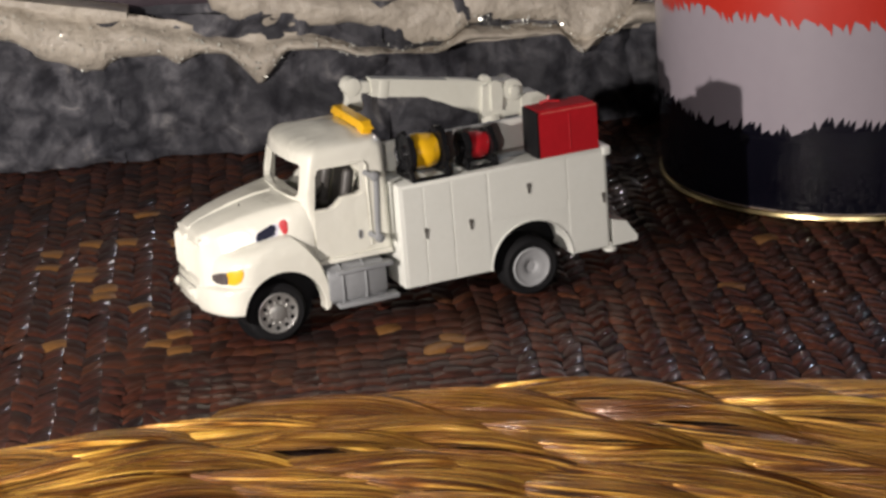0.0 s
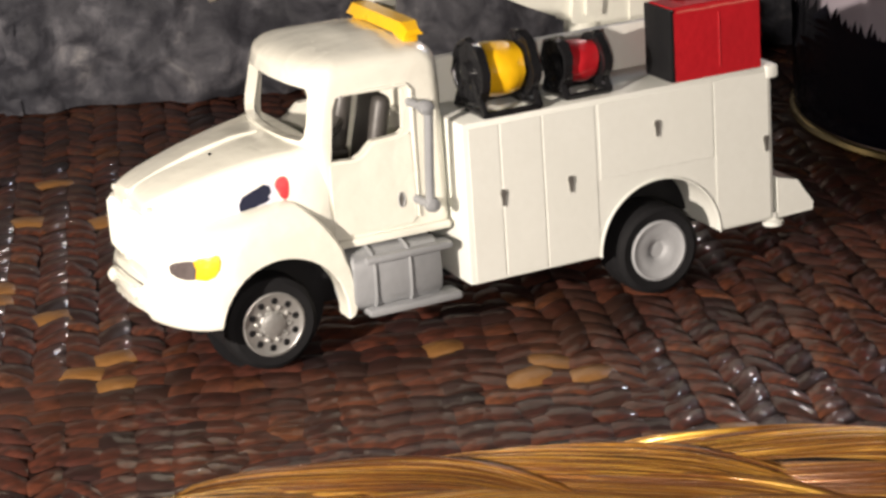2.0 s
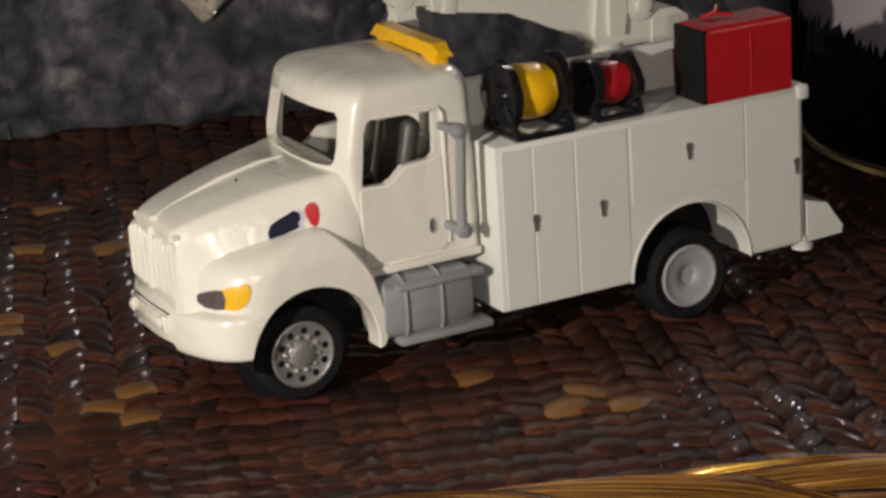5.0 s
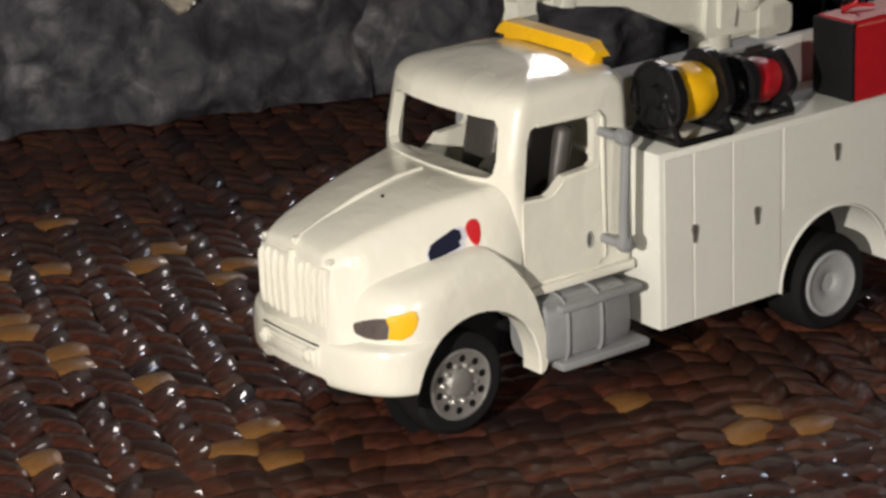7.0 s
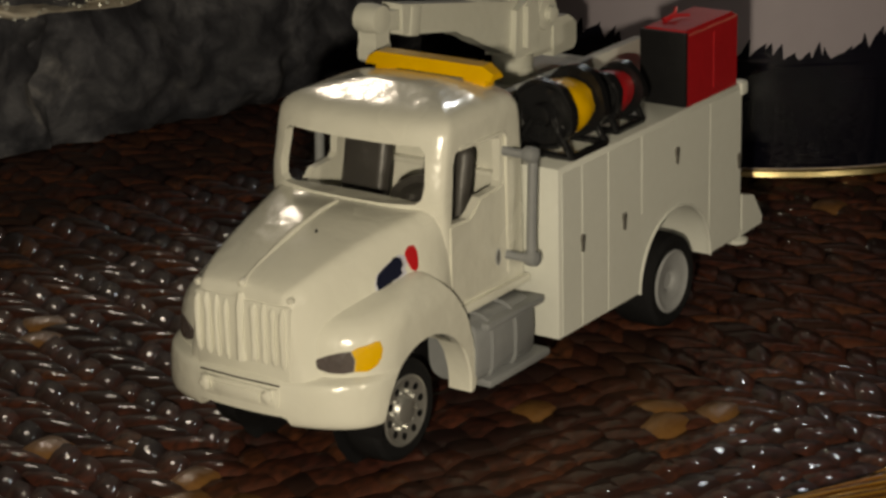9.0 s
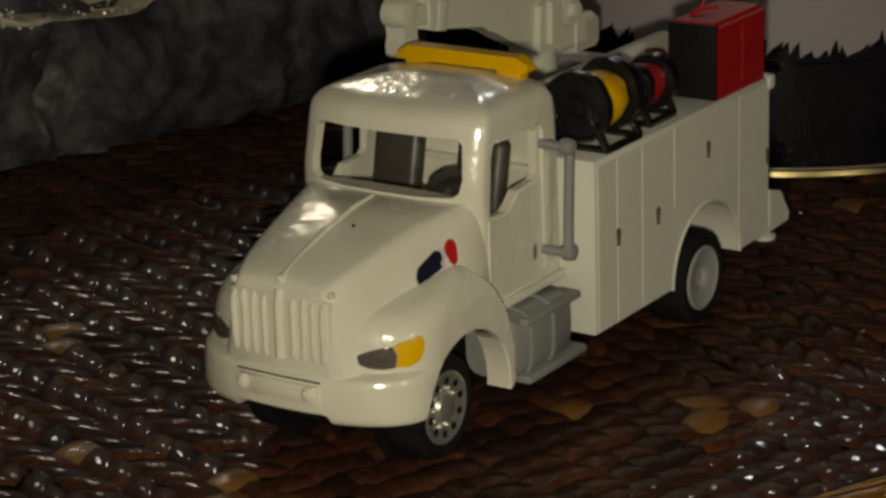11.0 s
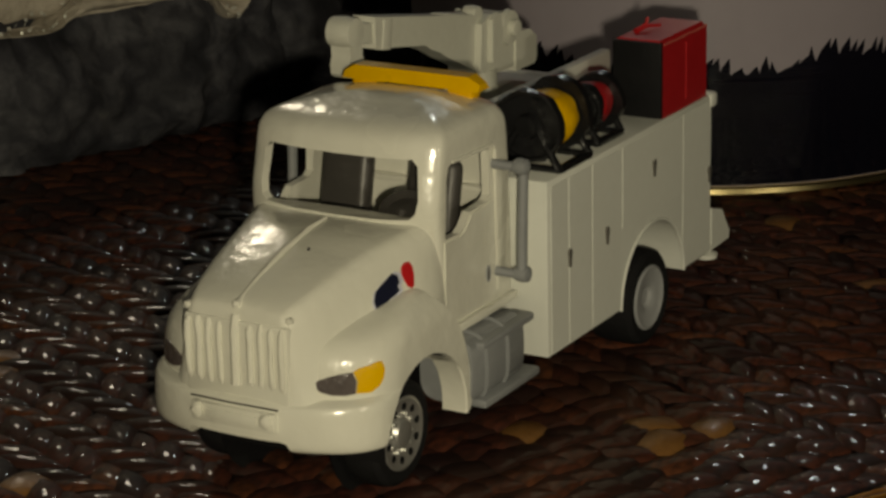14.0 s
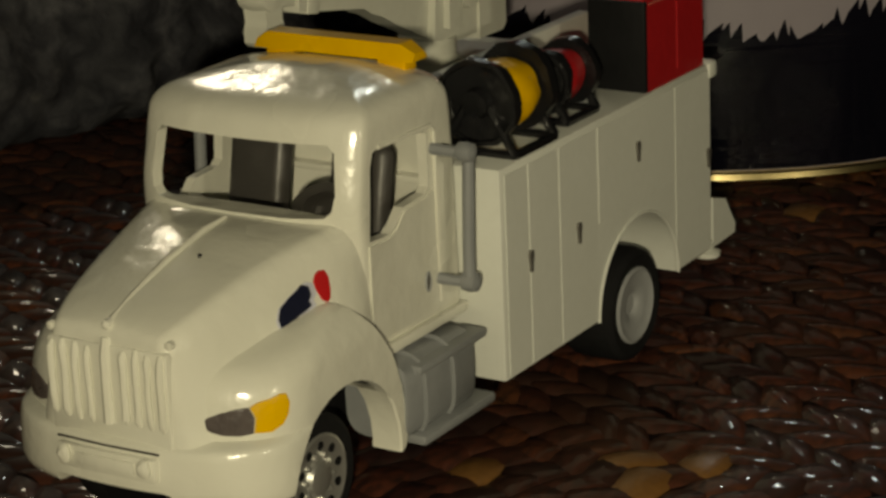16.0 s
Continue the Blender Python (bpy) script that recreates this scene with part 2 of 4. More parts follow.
def carve(bm, cutters):
    """The shape less the cutters."""
    def ob_of(b, name):
        bmesh.ops.recalc_face_normals(b, faces=b.faces[:])
        me = bpy.data.meshes.new(name)
        b.to_mesh(me)
        return new(name, me)
    a = ob_of(bm, "blank")
    tools = [ob_of(c, "tool") for c in cutters]
    for tl in tools:
        md = a.modifiers.new("cut", "BOOLEAN")
        md.operation, md.object, md.solver = "DIFFERENCE", tl, "EXACT"
    dg = bpy.context.evaluated_depsgraph_get()
    me = bpy.data.meshes.new_from_object(a.evaluated_get(dg))
    out = bmesh.new()
    out.from_mesh(me)
    for o in (a, *tools):
        bpy.data.objects.remove(o)
    bpy.data.meshes.remove(me)
    return out


ORIGIN = {}


def thing(name, origin, label, category, group="", kind=""):
    ob = new(name)
    ob.empty_display_size = 0.005
    ob.location = Vector(origin) * U
    ORIGIN[ob.name] = Vector(origin)
    return tagged(ob, label, category, group, kind)


def root_of(ob):
    while ob.parent:
        ob = ob.parent
    return ob


def part(name, bm, material, parent, label="", smooth=0.6, kind=""):
    """Links a bmesh, drawn in plan units, as one mesh under a thing or a part."""
    bmesh.ops.recalc_face_normals(bm, faces=bm.faces[:])
    bm.transform(Matrix.Scale(U, 4) @ Matrix.Translation(-ORIGIN[root_of(parent).name]))
    me = bpy.data.meshes.new(name)
    bm.to_mesh(me)
    bm.free()
    me.materials.append(material)
    for p in me.polygons:
        p.use_smooth = True
    if smooth:
        me.set_sharp_from_angle(angle=smooth)
    ob = new(name, me)
    ob.parent = parent
    return tagged(ob, label, kind=kind)


def single(name, bm, material, label, category, kind="", group="", smooth=0.6):
    """A thing of one mesh, with its place at the middle of its foot."""
    bmesh.ops.recalc_face_normals(bm, faces=bm.faces[:])
    lo = [min(v.co[i] for v in bm.verts) for i in range(3)]
    hi = [max(v.co[i] for v in bm.verts) for i in range(3)]
    o = Vector(((lo[0] + hi[0]) / 2, (lo[1] + hi[1]) / 2, lo[2]))
    bm.transform(Matrix.Scale(U, 4) @ Matrix.Translation(-o))
    me = bpy.data.meshes.new(name)
    bm.to_mesh(me)
    bm.free()
    me.materials.append(material)
    for p in me.polygons:
        p.use_smooth = True
    if smooth:
        me.set_sharp_from_angle(angle=smooth)
    ob = new(name, me)
    ob.location = o * U
    ORIGIN[ob.name] = o
    return tagged(ob, label, category, group, kind)


def mesh():
    return bmesh.new()


# ---- the room round the hamper ----
def slab(name, lo, hi, material, label, category):
    bm = mesh()
    box(bm, lo, hi)
    return single(name, bm, material, label, category, "structure")


slab("floor", (-190, -190, -62), (230, 210, -60), ROOM_FLOOR, "dark brown room floor below the hamper", "floor")
slab("ceiling", (-190, -190, 232), (230, 210, 236), ROOM_WALL, "dim plain ceiling of the dark room", "ceiling")
slab("wall_north", (-190, 206, -60), (230, 210, 232), ROOM_WALL, "dim plain wall of the dark room", "wall")
slab("wall_south", (-190, -190, -60), (230, -186, 232), ROOM_WALL, "dim plain wall of the dark room", "wall")
slab("wall_east", (226, -186, -60), (230, 206, 232), ROOM_WALL, "dim plain wall of the dark room", "wall")
slab("wall_west", (-190, -186, -60), (-186, 206, 232), ROOM_WALL, "dim plain wall of the dark room", "wall")

# ---- the wicker hamper ----
hamper = thing("wicker_hamper", (5, 6, -60), "wicker hamper with dark woven top and braided willow edge", "hamper")
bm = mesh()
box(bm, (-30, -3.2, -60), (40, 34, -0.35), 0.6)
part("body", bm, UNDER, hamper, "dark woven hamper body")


def edge_y(x):
    return -3.85 - 0.36 * x - 0.0235 * x * x


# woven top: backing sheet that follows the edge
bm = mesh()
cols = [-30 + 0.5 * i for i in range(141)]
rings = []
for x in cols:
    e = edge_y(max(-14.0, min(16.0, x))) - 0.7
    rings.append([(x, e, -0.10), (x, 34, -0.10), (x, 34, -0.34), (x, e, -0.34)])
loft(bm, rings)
top = part("woven_top", bm, UNDER, hamper, "backing sheet, near-black to paint the shade between the rush stitches")

# stitches of rush in slanting columns
TURN = radians(-18.0)
COL, ROW, SLANT = 0.469, 0.53, math.tan(radians(43))
TAN_SPOTS = [(-2.79, 9.97), (-3.08, 8.99), (-0.8, 9.7), (-1.86, 9.85), (-2.77, 7.4), (-2.3, 6.2), (-2.42, 5.85), (-1.85, 4.5), (-2.3, 2.04), (-2.14, 1.12), (-4.48, 2.95), (0.46, 11.6), (3.08, -1.9),
             (3.3, -1.5), (3.6, -2.4), (2.45, -0.38), (4.23, -5.0), (10.28, -2.05), (12.44, 0.47), (0.99, 9.09), (0.31, 9.06), (-2.17, 8.19), (-1.76, 2.13), (1.44, 7.83), (0.86, 7.48)]


def stitch_grid():
    """One stitch about its middle: a rounded roll of rush, arched along its length, tucked under at both ends."""
    rows = []
    for v, h in ((-1.0, -0.055), (-0.82, -0.003), (-0.45, 0.021), (0.05, 0.027), (0.55, 0.010), (1.0, -0.050)):
        row = []
        for u, dip, narrow in ((-1.0, 0.062, 0.88), (-0.72, 0.016, 1.0), (0.0, 0.0, 1.02), (0.72, 0.016, 1.0), (1.0, 0.062, 0.88)):
            row.append(Vector((0.268 * u, 0.31 * v * narrow, h - dip)))
        rows.append(row)
    return rows


STITCH = stitch_grid()


def stitch_into(bm, m):
    loft(bm, [[m @ p for p in row] for row in STITCH], False, False)


rng = random.Random(5)
cells = []
for ci in range(-70, 90):
    for ri in range(-50, 70):
        u, v = ci * COL, ri * ROW
        x = u * math.cos(TURN) - v * math.sin(TURN)
        y = u * math.sin(TURN) + v * math.cos(TURN)
        if not (-14 < x < 22 and y < 20.5 - 0.45 * x and y > edge_y(x) - 0.15):
            continue
        if y > 12 and x < -6:
            continue
        slant = (SLANT if ci % 2 else -SLANT) * rng.uniform(0.85, 1.15)
        size = rng.uniform(0.93, 1.07)
        m = Matrix.Translation((x + rng.gauss(0, 0.015), y + rng.gauss(0, 0.03), rng.gauss(-0.045, 0.008)))
        m = m @ Euler((rng.gauss(0.0, 0.06), rng.gauss(0, 0.06), TURN + rng.gauss(0, 0.05))).to_matrix().to_4x4()
        m = m @ Matrix(((size, 0, 0, 0), (slant, size, 0, 0), (0, 0, size, 0), (0, 0, 0, 1)))
        cells.append((x, y, m))
tan_cells = set()
for sx, sy in TAN_SPOTS:
    tan_cells.add(min(range(len(cells)), key=lambda i: (cells[i][0] - sx) ** 2 + (cells[i][1] - sy) ** 2))
near = [i for i, (x, y, m) in enumerate(cells) if -3.6 < x < 3.9 and y < 1.9 and i not in tan_cells]
near = set(sorted(near, key=lambda i: cells[i][1])[:290])
far = mesh()
for i, (x, y, m) in enumerate(cells):
    if i not in near and i not in tan_cells:
        stitch_into(far, m)
part("rush_stitches", far, WEAVE_JOINED, hamper, "dark brown glossy woven rush", 0.0, "stuff")

# ---- braided willow edge ----
rng = random.Random(11)
ROD_LEN, PITCH = 5.4, 0.44


def edge_point(x, v, lift):
    """A place on the rounded edge: v runs down the slope, lift stands off it."""
    a = radians(14) + radians(50) * (1 - math.exp(-v / 1.6))
    y, z, steps = 0.0, 0.10, 12
    for k in range(steps):
        w = v * (k + 0.5) / steps
        b = radians(14) + radians(50) * (1 - math.exp(-w / 1.6))
        y -= math.cos(b) * v / steps
        z -= math.sin(b) * v / steps
    slope = -0.36 - 0.047 * x
    n2 = Vector((slope, -1.0)).normalized()
    out = n2
    return Vector((x - out.x * y, edge_y(x) - 0.25 - out.y * y, z)) + lift * Vector((out.x * math.sin(a), out.y * math.sin(a), math.cos(a)))


def willow_rod(x0, v0, drop, r, rise, turn):
    """A fluted bundle of split willow that lies over its neighbours and dips at both ends."""
    n, seg, flutes = 20, 60, 12
    rings = []
    for i in range(n + 1):
        f = i / n
        v = v0 + drop * (f + 0.12 * math.sin(2 * math.pi * f))
        p = edge_point(x0 + ROD_LEN * f, v, -0.26 + rise * math.sin(math.pi * f) ** 0.8)
        w = r * (0.45 + 0.55 * math.sin(math.pi * f) ** 0.5)
        ring = []
        for k in range(seg):
            a = 2 * math.pi * k / seg
            lobe = a * flutes / 2
            q = w * (0.80 + 0.28 * abs(math.sin(lobe)) ** 0.7 * (0.7 + 0.3 * math.sin(3 * a + x0)) + 0.05 * math.sin(2 * a + x0 + 5 * f))
            a += 2 * math.pi * turn * f + x0
            ring.append(p + Vector((0, 1.25 * q * math.cos(a), 0.85 * q * math.sin(a))))
        rings.append(ring)
    bm = mesh()
    layer = bm.loops.layers.uv.new("UVMap")
    loft(bm, rings)
    bm.verts.index_update()
    for face in bm.faces:
        for lp in face.loops:
            i = lp.vert.index
            lp[layer].uv = (ROD_LEN * (i // seg) / n, 4.0 * math.cos(2 * math.pi * (i % seg) / seg))
    return bm


for row in range(15):
    for k in range(-1, 11):
        x0 = -10 + k * 2.5 + (row * 0.97) % 2.5 + rng.uniform(-0.35, 0.35)
        part("willow_rod", willow_rod(x0, 0.0 + row * PITCH + rng.uniform(-0.06, 0.06), 1.05 + rng.uniform(-0.2, 0.2), rng.uniform(0.21, 0.28), rng.uniform(0.42, 0.70), rng.choice((-0.35, 0.3, 0.4))), WILLOW, hamper, "", 0.0)
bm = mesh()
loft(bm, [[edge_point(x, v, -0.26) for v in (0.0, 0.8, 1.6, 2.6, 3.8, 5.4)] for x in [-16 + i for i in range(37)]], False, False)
part("edge_core", bm, UNDER, hamper, "near-black sheet that paints the shade between the willow rods")

# ---- snowy stone ornament behind ----
ornament = thing("stone_village_ornament", (4, 18, 0), "grey stone ornament wall draped with glittering cream snow", "ornament")
AL = Vector((1.0, -0.36, 0)).normalized()
OUT = Vector((AL.y, -AL.x, 0))
BASE = Vector((0.0, 17.45, 0))


def on_wall(s, h, out):
    return BASE + AL * s + OUT * out + Vector((0, 0, h))


def rough_grid(s0, s1, h0, h1, out, rough, seed, step=0.22, edge_in=0.35, lean=0.0):
    """A rough block face with rounded borders."""
    bm = mesh()
    nu, nv = max(4, int((s1 - s0) / step)), max(4, int((h1 - h0) / step))
    grid = []
    for i in range(nu + 1):
        col = []
        for j in range(nv + 1):
            fu, fv = i / nu, j / nv
            s, h = s0 + (s1 - s0) * fu, h0 + (h1 - h0) * fv
            border = min(1, min(fu, 1 - fu) * (s1 - s0) / 0.35, min(fv, 1 - fv) * (h1 - h0) / 0.35)
            o = out - edge_in * (1 - border) ** 2 - lean * h
            p = Vector((s, h, seed))
            o += rough * noise.fractal(p * 0.55, 1.0, 2.0, 4) + 0.6 * rough * (0.5 - abs(noise.noise(p * 1.1 + Vector((0, 0.7 * s, 3))))) + 0.3 * rough * noise.noise(p * 2.9)
            col.append(bm.verts.new(on_wall(s + 0.1 * noise.noise(p * 1.3), h, o)))
        grid.append(col)
    for i in range(nu):
        for j in range(nv):
            bm.faces.new((grid[i][j], grid[i + 1][j], grid[i + 1][j + 1], grid[i][j + 1]))
    return bm


bm = mesh()
loft(bm, [[on_wall(s, 0.0, 0.0), on_wall(s, h, 0.0), on_wall(s, h, -3.0), on_wall(s, 0.0, -3.0)] for s, h in ((-26, 5.3), (1, 5.3), (9, 4.3), (24, 3.9))])
part("backing", bm, STONE, ornament, "dark grey stone backing")
rng = random.Random(3)
s = -24.0
k = 0
while s < 22:
    w = rng.uniform(4.0, 7.5)
    part("stone", rough_grid(s - 0.2, s + w + 0.2, 0.0, 4.1 + rng.uniform(-0.15, 0.1), 0.50, 0.55, 7.3 * k, 0.14, 0.16), STONE, ornament, "", 0.0)
    s, k = s + w, k + 1
part("planks", rough_grid(-24, 6, 4.1, 5.4, 0.1, 0.12, 91.0, 0.4), PLANK, ornament, "dark mauve painted plank wall", 0.0)


def profile(s, stops):
    """A smooth line through a few (place, height) stops."""
    for (s0, h0), (s1, h1) in zip(stops, stops[1:]):
        if s < s1:
            f = max(0.0, (s - s0) / (s1 - s0))
            return h0 + (h1 - h0) * f * f * (3 - 2 * f)
    return stops[-1][1]


SNOW_DRIPS = [(0.62, 0.42, 0.75), (1.15, 0.25, 0.5), (3.3, 0.3, 0.5), (5.44, 1.12, 0.95), (8.2, 0.16, 0.8), (14.5, 0.55, 0.55), (-6.5, 0.6, 1.5), (-11, 0.8, 1.2)]


def snow_low(s):
    """The lower border of the snow along the wall."""
    h = profile(s, [(-2.6, 4.0), (-1.6, 3.75), (-0.2, 3.0), (2.8, 2.96), (6.6, 2.84), (9.3, 2.56), (10.4, 2.5), (11.4, 3.1), (12.5, 3.0), (13.9, 2.9), (14.2, 2.5), (15.3, 2.6), (16.0, 3.4)])
    h += 0.06 * noise.noise(Vector((s * 1.4, 4.0, 0))) + 0.06 * noise.noise(Vector((s * 3.1, 9.0, 0)))
    for c, d, w in SNOW_DRIPS:
        h -= d * max(0.0, 1 - abs(s - c) / w) ** 1.3
    return h


def snow_sheet(low, high, out, seed):
    bm = mesh()
    grid = []
    nu, nv = 260, 12
    for i in range(nu + 1):
        s = -24 + 46 * i / nu
        lo, hi = low(s), high(s)
        col = []
        for j in range(nv + 1):
            f = j / nv
            bulge = math.sin(min(1.0, f * 1.15 + 0.02) * math.pi) ** 0.5 if f < 0.86 else 0.25
            p = Vector((s, lo + (hi - lo) * f, seed))
            o = 0.30 + out * bulge + 0.16 * noise.noise(p * 1.3) + 0.09 * noise.noise(p * 3.7)
            if j == 0:
                o = 0.1
            col.append(bm.verts.new(on_wall(s, p.y, o)))
        grid.append(col)
    for i in range(nu):
        for j in range(nv):
            bm.faces.new((grid[i][j], grid[i + 1][j], grid[i + 1][j + 1], grid[i][j + 1]))
    return bm


def snow_high(s):
    """The upper border of the lower tongue of snow."""
    return profile(s, [(-2.5, 5.6), (-0.1, 4.7), (1.9, 4.25), (3.1, 4.0), (4.3, 3.6), (5.1, 3.4), (7.1, 3.34), (7.7, 3.12), (8.3, 2.85), (9.6, 2.6)]) + 0.05 * noise.noise(Vector((s * 0.6, 1.0, 5)))


def upper_low(s):
    """The lower border of the snow that lies further back."""
    return profile(s, [(3.9, 5.6), (4.3, 4.1), (5.1, 3.63), (5.9, 3.42), (7.8, 3.4), (9.0, 3.2), (9.8, 2.62), (10.6, 2.58), (11.4, 3.08), (13.8, 3.03), (14.2, 2.1), (14.9, 2.1), (15.3, 2.55), (15.8, 2.75), (16.1, 3.5)]) + 0.10 * noise.noise(Vector((s * 1.3, 20, 0)))


snow = part("snow", snow_sheet(snow_low, snow_high, 0.70, 2.0), SNOW, ornament, "cream snow with glitter", 0.0)
part("snow", snow_sheet(upper_low, lambda s: max(profile(s, [(1, 5.6), (9, 4.4), (20, 4.0)]), upper_low(s) + 0.1), 0.5, 8.0), SNOW, ornament, "cream snow with glitter", 0.0)
bm = mesh()
loft(bm, [[on_wall(s, 4.66 - 0.2 * s, 0.2), on_wall(s, 4.85 - 0.2 * s, 0.2), on_wall(s, 4.85 - 0.2 * s, 1.2), on_wall(s, 4.66 - 0.2 * s, 1.2)] for s in (-4, -2, 0, 1.0, 2.0)])
part("ledge", bm, SNOW, ornament, "pale tapering ledge")
rng = random.Random(8)
flakes = mesh()
for _ in range(1100):
    s = rng.uniform(-14, 18)
    f = rng.uniform(0.1, 0.8)
    lo, hi = snow_low(s), max(snow_low(s) + 0.5, snow_high(s))
    p = on_wall(s, lo + (hi - lo) * f, 0.35 + 0.78 * math.sin(min(1.0, f * 1.15) * math.pi) ** 0.5)
    q = Euler((rng.uniform(0, 6), rng.uniform(0, 6), rng.uniform(0, 6))).to_matrix()
    r = rng.uniform(0.010, 0.032)
    flakes.faces.new([flakes.verts.new(p + q @ Vector((a * r, b * r, 0))) for a, b in ((-1, -1), (1, -1), (1, 1), (-1, 1))])
part("glitter", flakes, GLITTER, snow, "tiny glitter flakes", 0.0, "stuff")

# ---- tin ----
CX, CY, CR = 17.9, 4.3, 5.40
tin = thing("round_tin", (CX, CY, 0), "round printed tin in red, white and black with brass rim", "tin")
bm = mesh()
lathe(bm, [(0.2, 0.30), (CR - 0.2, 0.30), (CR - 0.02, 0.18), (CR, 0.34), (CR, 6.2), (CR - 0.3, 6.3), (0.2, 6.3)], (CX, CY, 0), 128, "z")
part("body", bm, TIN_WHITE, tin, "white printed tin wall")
bm = mesh()
lathe(bm, [(CR - 0.15, 0.0), (CR + 0.06, 0.0), (CR + 0.10, 0.07), (CR + 0.07, 0.15), (CR - 0.02, 0.18), (CR - 0.15, 0.17)], (CX, CY, 0), 128, "z", False)
part("rim", bm, BRASS, tin, "brass-coloured rolled rim")


def fur_band(flat, edge, up, seed):
    """Furry border of a printed band, a hair proud of the tin."""
    rg = random.Random(seed)
    bm = mesh()
    r = CR + 0.012

    def at(a, z):
        return bm.verts.new((CX + r * math.cos(a), CY + r * math.sin(a), z))

    n = 128
    rows = [[at(2 * math.pi * i / n, z) for i in range(n)] for z in (flat, edge)]
    for i in range(n):
        bm.faces.new((rows[0][i], rows[0][(i + 1) % n], rows[1][(i + 1) % n], rows[1][i]))
    r += 0.004
    a = 0.0
    while a < 2 * math.pi - 0.02:
        w, h = rg.uniform(0.022, 0.05), rg.uniform(0.16, 0.42)
        lean = rg.uniform(-0.3, 1.0) * w
        lift = 0.10 * math.sin(a * 5) + 0.06 * math.sin(a * 13)
        z = edge + up * lift
        tip = at(a + w * 0.5 + lean, z + up * h)
        left = [at(a - 0.004, edge - up * 0.2), at(a, z + up * 0.02), at(a + w * 0.22 + lean * 0.35, z + up * h * 0.55)]
        right = [at(a + w + 0.004, edge - up * 0.2), at(a + w, z), at(a + w * 0.72 + lean * 0.6, z + up * h * 0.5)]
        for i in range(2):
            bm.faces.new((left[i], right[i], right[i + 1], left[i + 1]))
        bm.faces.new((left[2], right[2], tip))
        a += w * 0.8
    return bm


part("black_band", fur_band(0.2, 2.12, 1, 4), TIN_BLACK, tin, "black printed band with furry upper border", 0.0)
part("red_band", fur_band(6.15, 5.15, -1, 6), TIN_RED, tin, "red printed band with furry lower border", 0.0)


# ---- the model truck ----
YC = 1.46
truck = thing("model_truck", (3.0, YC, 0), "white miniature service truck with crane, standing on woven rush", "model truck")


def both(f):
    """Does f for the near side and, mirrored, for the far side."""
    for side in (-1, 1):
        f(side)


def eased(stations, n):
    """Smooth steps through rows of numbers."""
    rows = []
    for a in range(len(stations) - 1):
        for i in range(n):
            f = i / n
            p0, p1, p2, p3 = stations[max(a - 1, 0)], stations[a], stations[a + 1], stations[min(a + 2, len(stations) - 1)]
            rows.append([0.5 * (2 * q1 + (q2 - q0) * f + (2 * q0 - 5 * q1 + 4 * q2 - q3) * f * f + (3 * q1 - q0 - 3 * q2 + q3) * f ** 3) for q0, q1, q2, q3 in zip(p0, p1, p2, p3)])
    rows.append(list(stations[-1]))
    return rows


# bonnet: a wedge with sloping sides and rounded shoulders
def wedge_ring(x, top_w, low_w, top, low, crown):
    half = []
    for i in range(7):
        u = 0.84 * i / 6
        half.append((top_w * u, top + crown * (1 - u * u)))
    p0, p1 = half[-1], (top_w + 0.01, top + 0.02)
    k = 0.22
    p2 = (top_w + k * (low_w - top_w), top - k * (top - low))
    for i in range(1, 7):
        f = i / 6
        half.append(((1 - f) ** 2 * p0[0] + 2 * f * (1 - f) * p1[0] + f * f * p2[0], (1 - f) ** 2 * p0[1] + 2 * f * (1 - f) * p1[1] + f * f * p2[1]))
    for i in range(1, 6):
        f = i / 5
        half.append((p2[0] + (low_w - p2[0]) * f, p2[1] + (low - p2[1]) * f))
    return [(x, YC + y, z) for y, z in reversed(half)] + [(x, YC - y, z) for y, z in half[1:]]


def wheel_cuts():
    out = []
    for side in (-1, 1):
        c = mesh()
        lathe(c, [(0.95, YC + side * 0.78), (0.95, YC + side * 3.0)], (0.08, 0, 0.77), 40, "y")
        out.append(c)
        c = mesh()
        prism(c, [(-0.83, 0.3), (0.98, 0.3), (1.02, 0.80), (-0.87, 0.80)], YC + side * 0.78, YC + side * 3.0)
        out.append(c)
    return out


bm = mesh()
STATIONS = [(-1.53, 0.58, 0.72, 2.36, 1.2, 0.02), (-1.51, 0.67, 0.84, 2.50, 1.2, 0.04), (-1.42, 0.73, 1.00, 2.59, 1.2, 0.06), (-1.10, 0.84, 1.24, 2.71, 1.2, 0.08), (-0.50, 0.97, 1.48, 2.87, 1.2, 0.09),
            (0.10, 1.10, 1.58, 2.99, 1.2, 0.10), (0.55, 1.22, 1.60, 3.06, 1.3, 0.06), (0.80, 1.28, 1.54, 3.10, 1.4, 0.04), (0.97, 1.31, 1.48, 3.11, 1.4, 0.03)]
loft(bm, [wedge_ring(*p) for p in eased(STATIONS, 4)])
bonnet = part("bonnet", carve(bm, wheel_cuts()), WHITE, truck, "", 0.6)

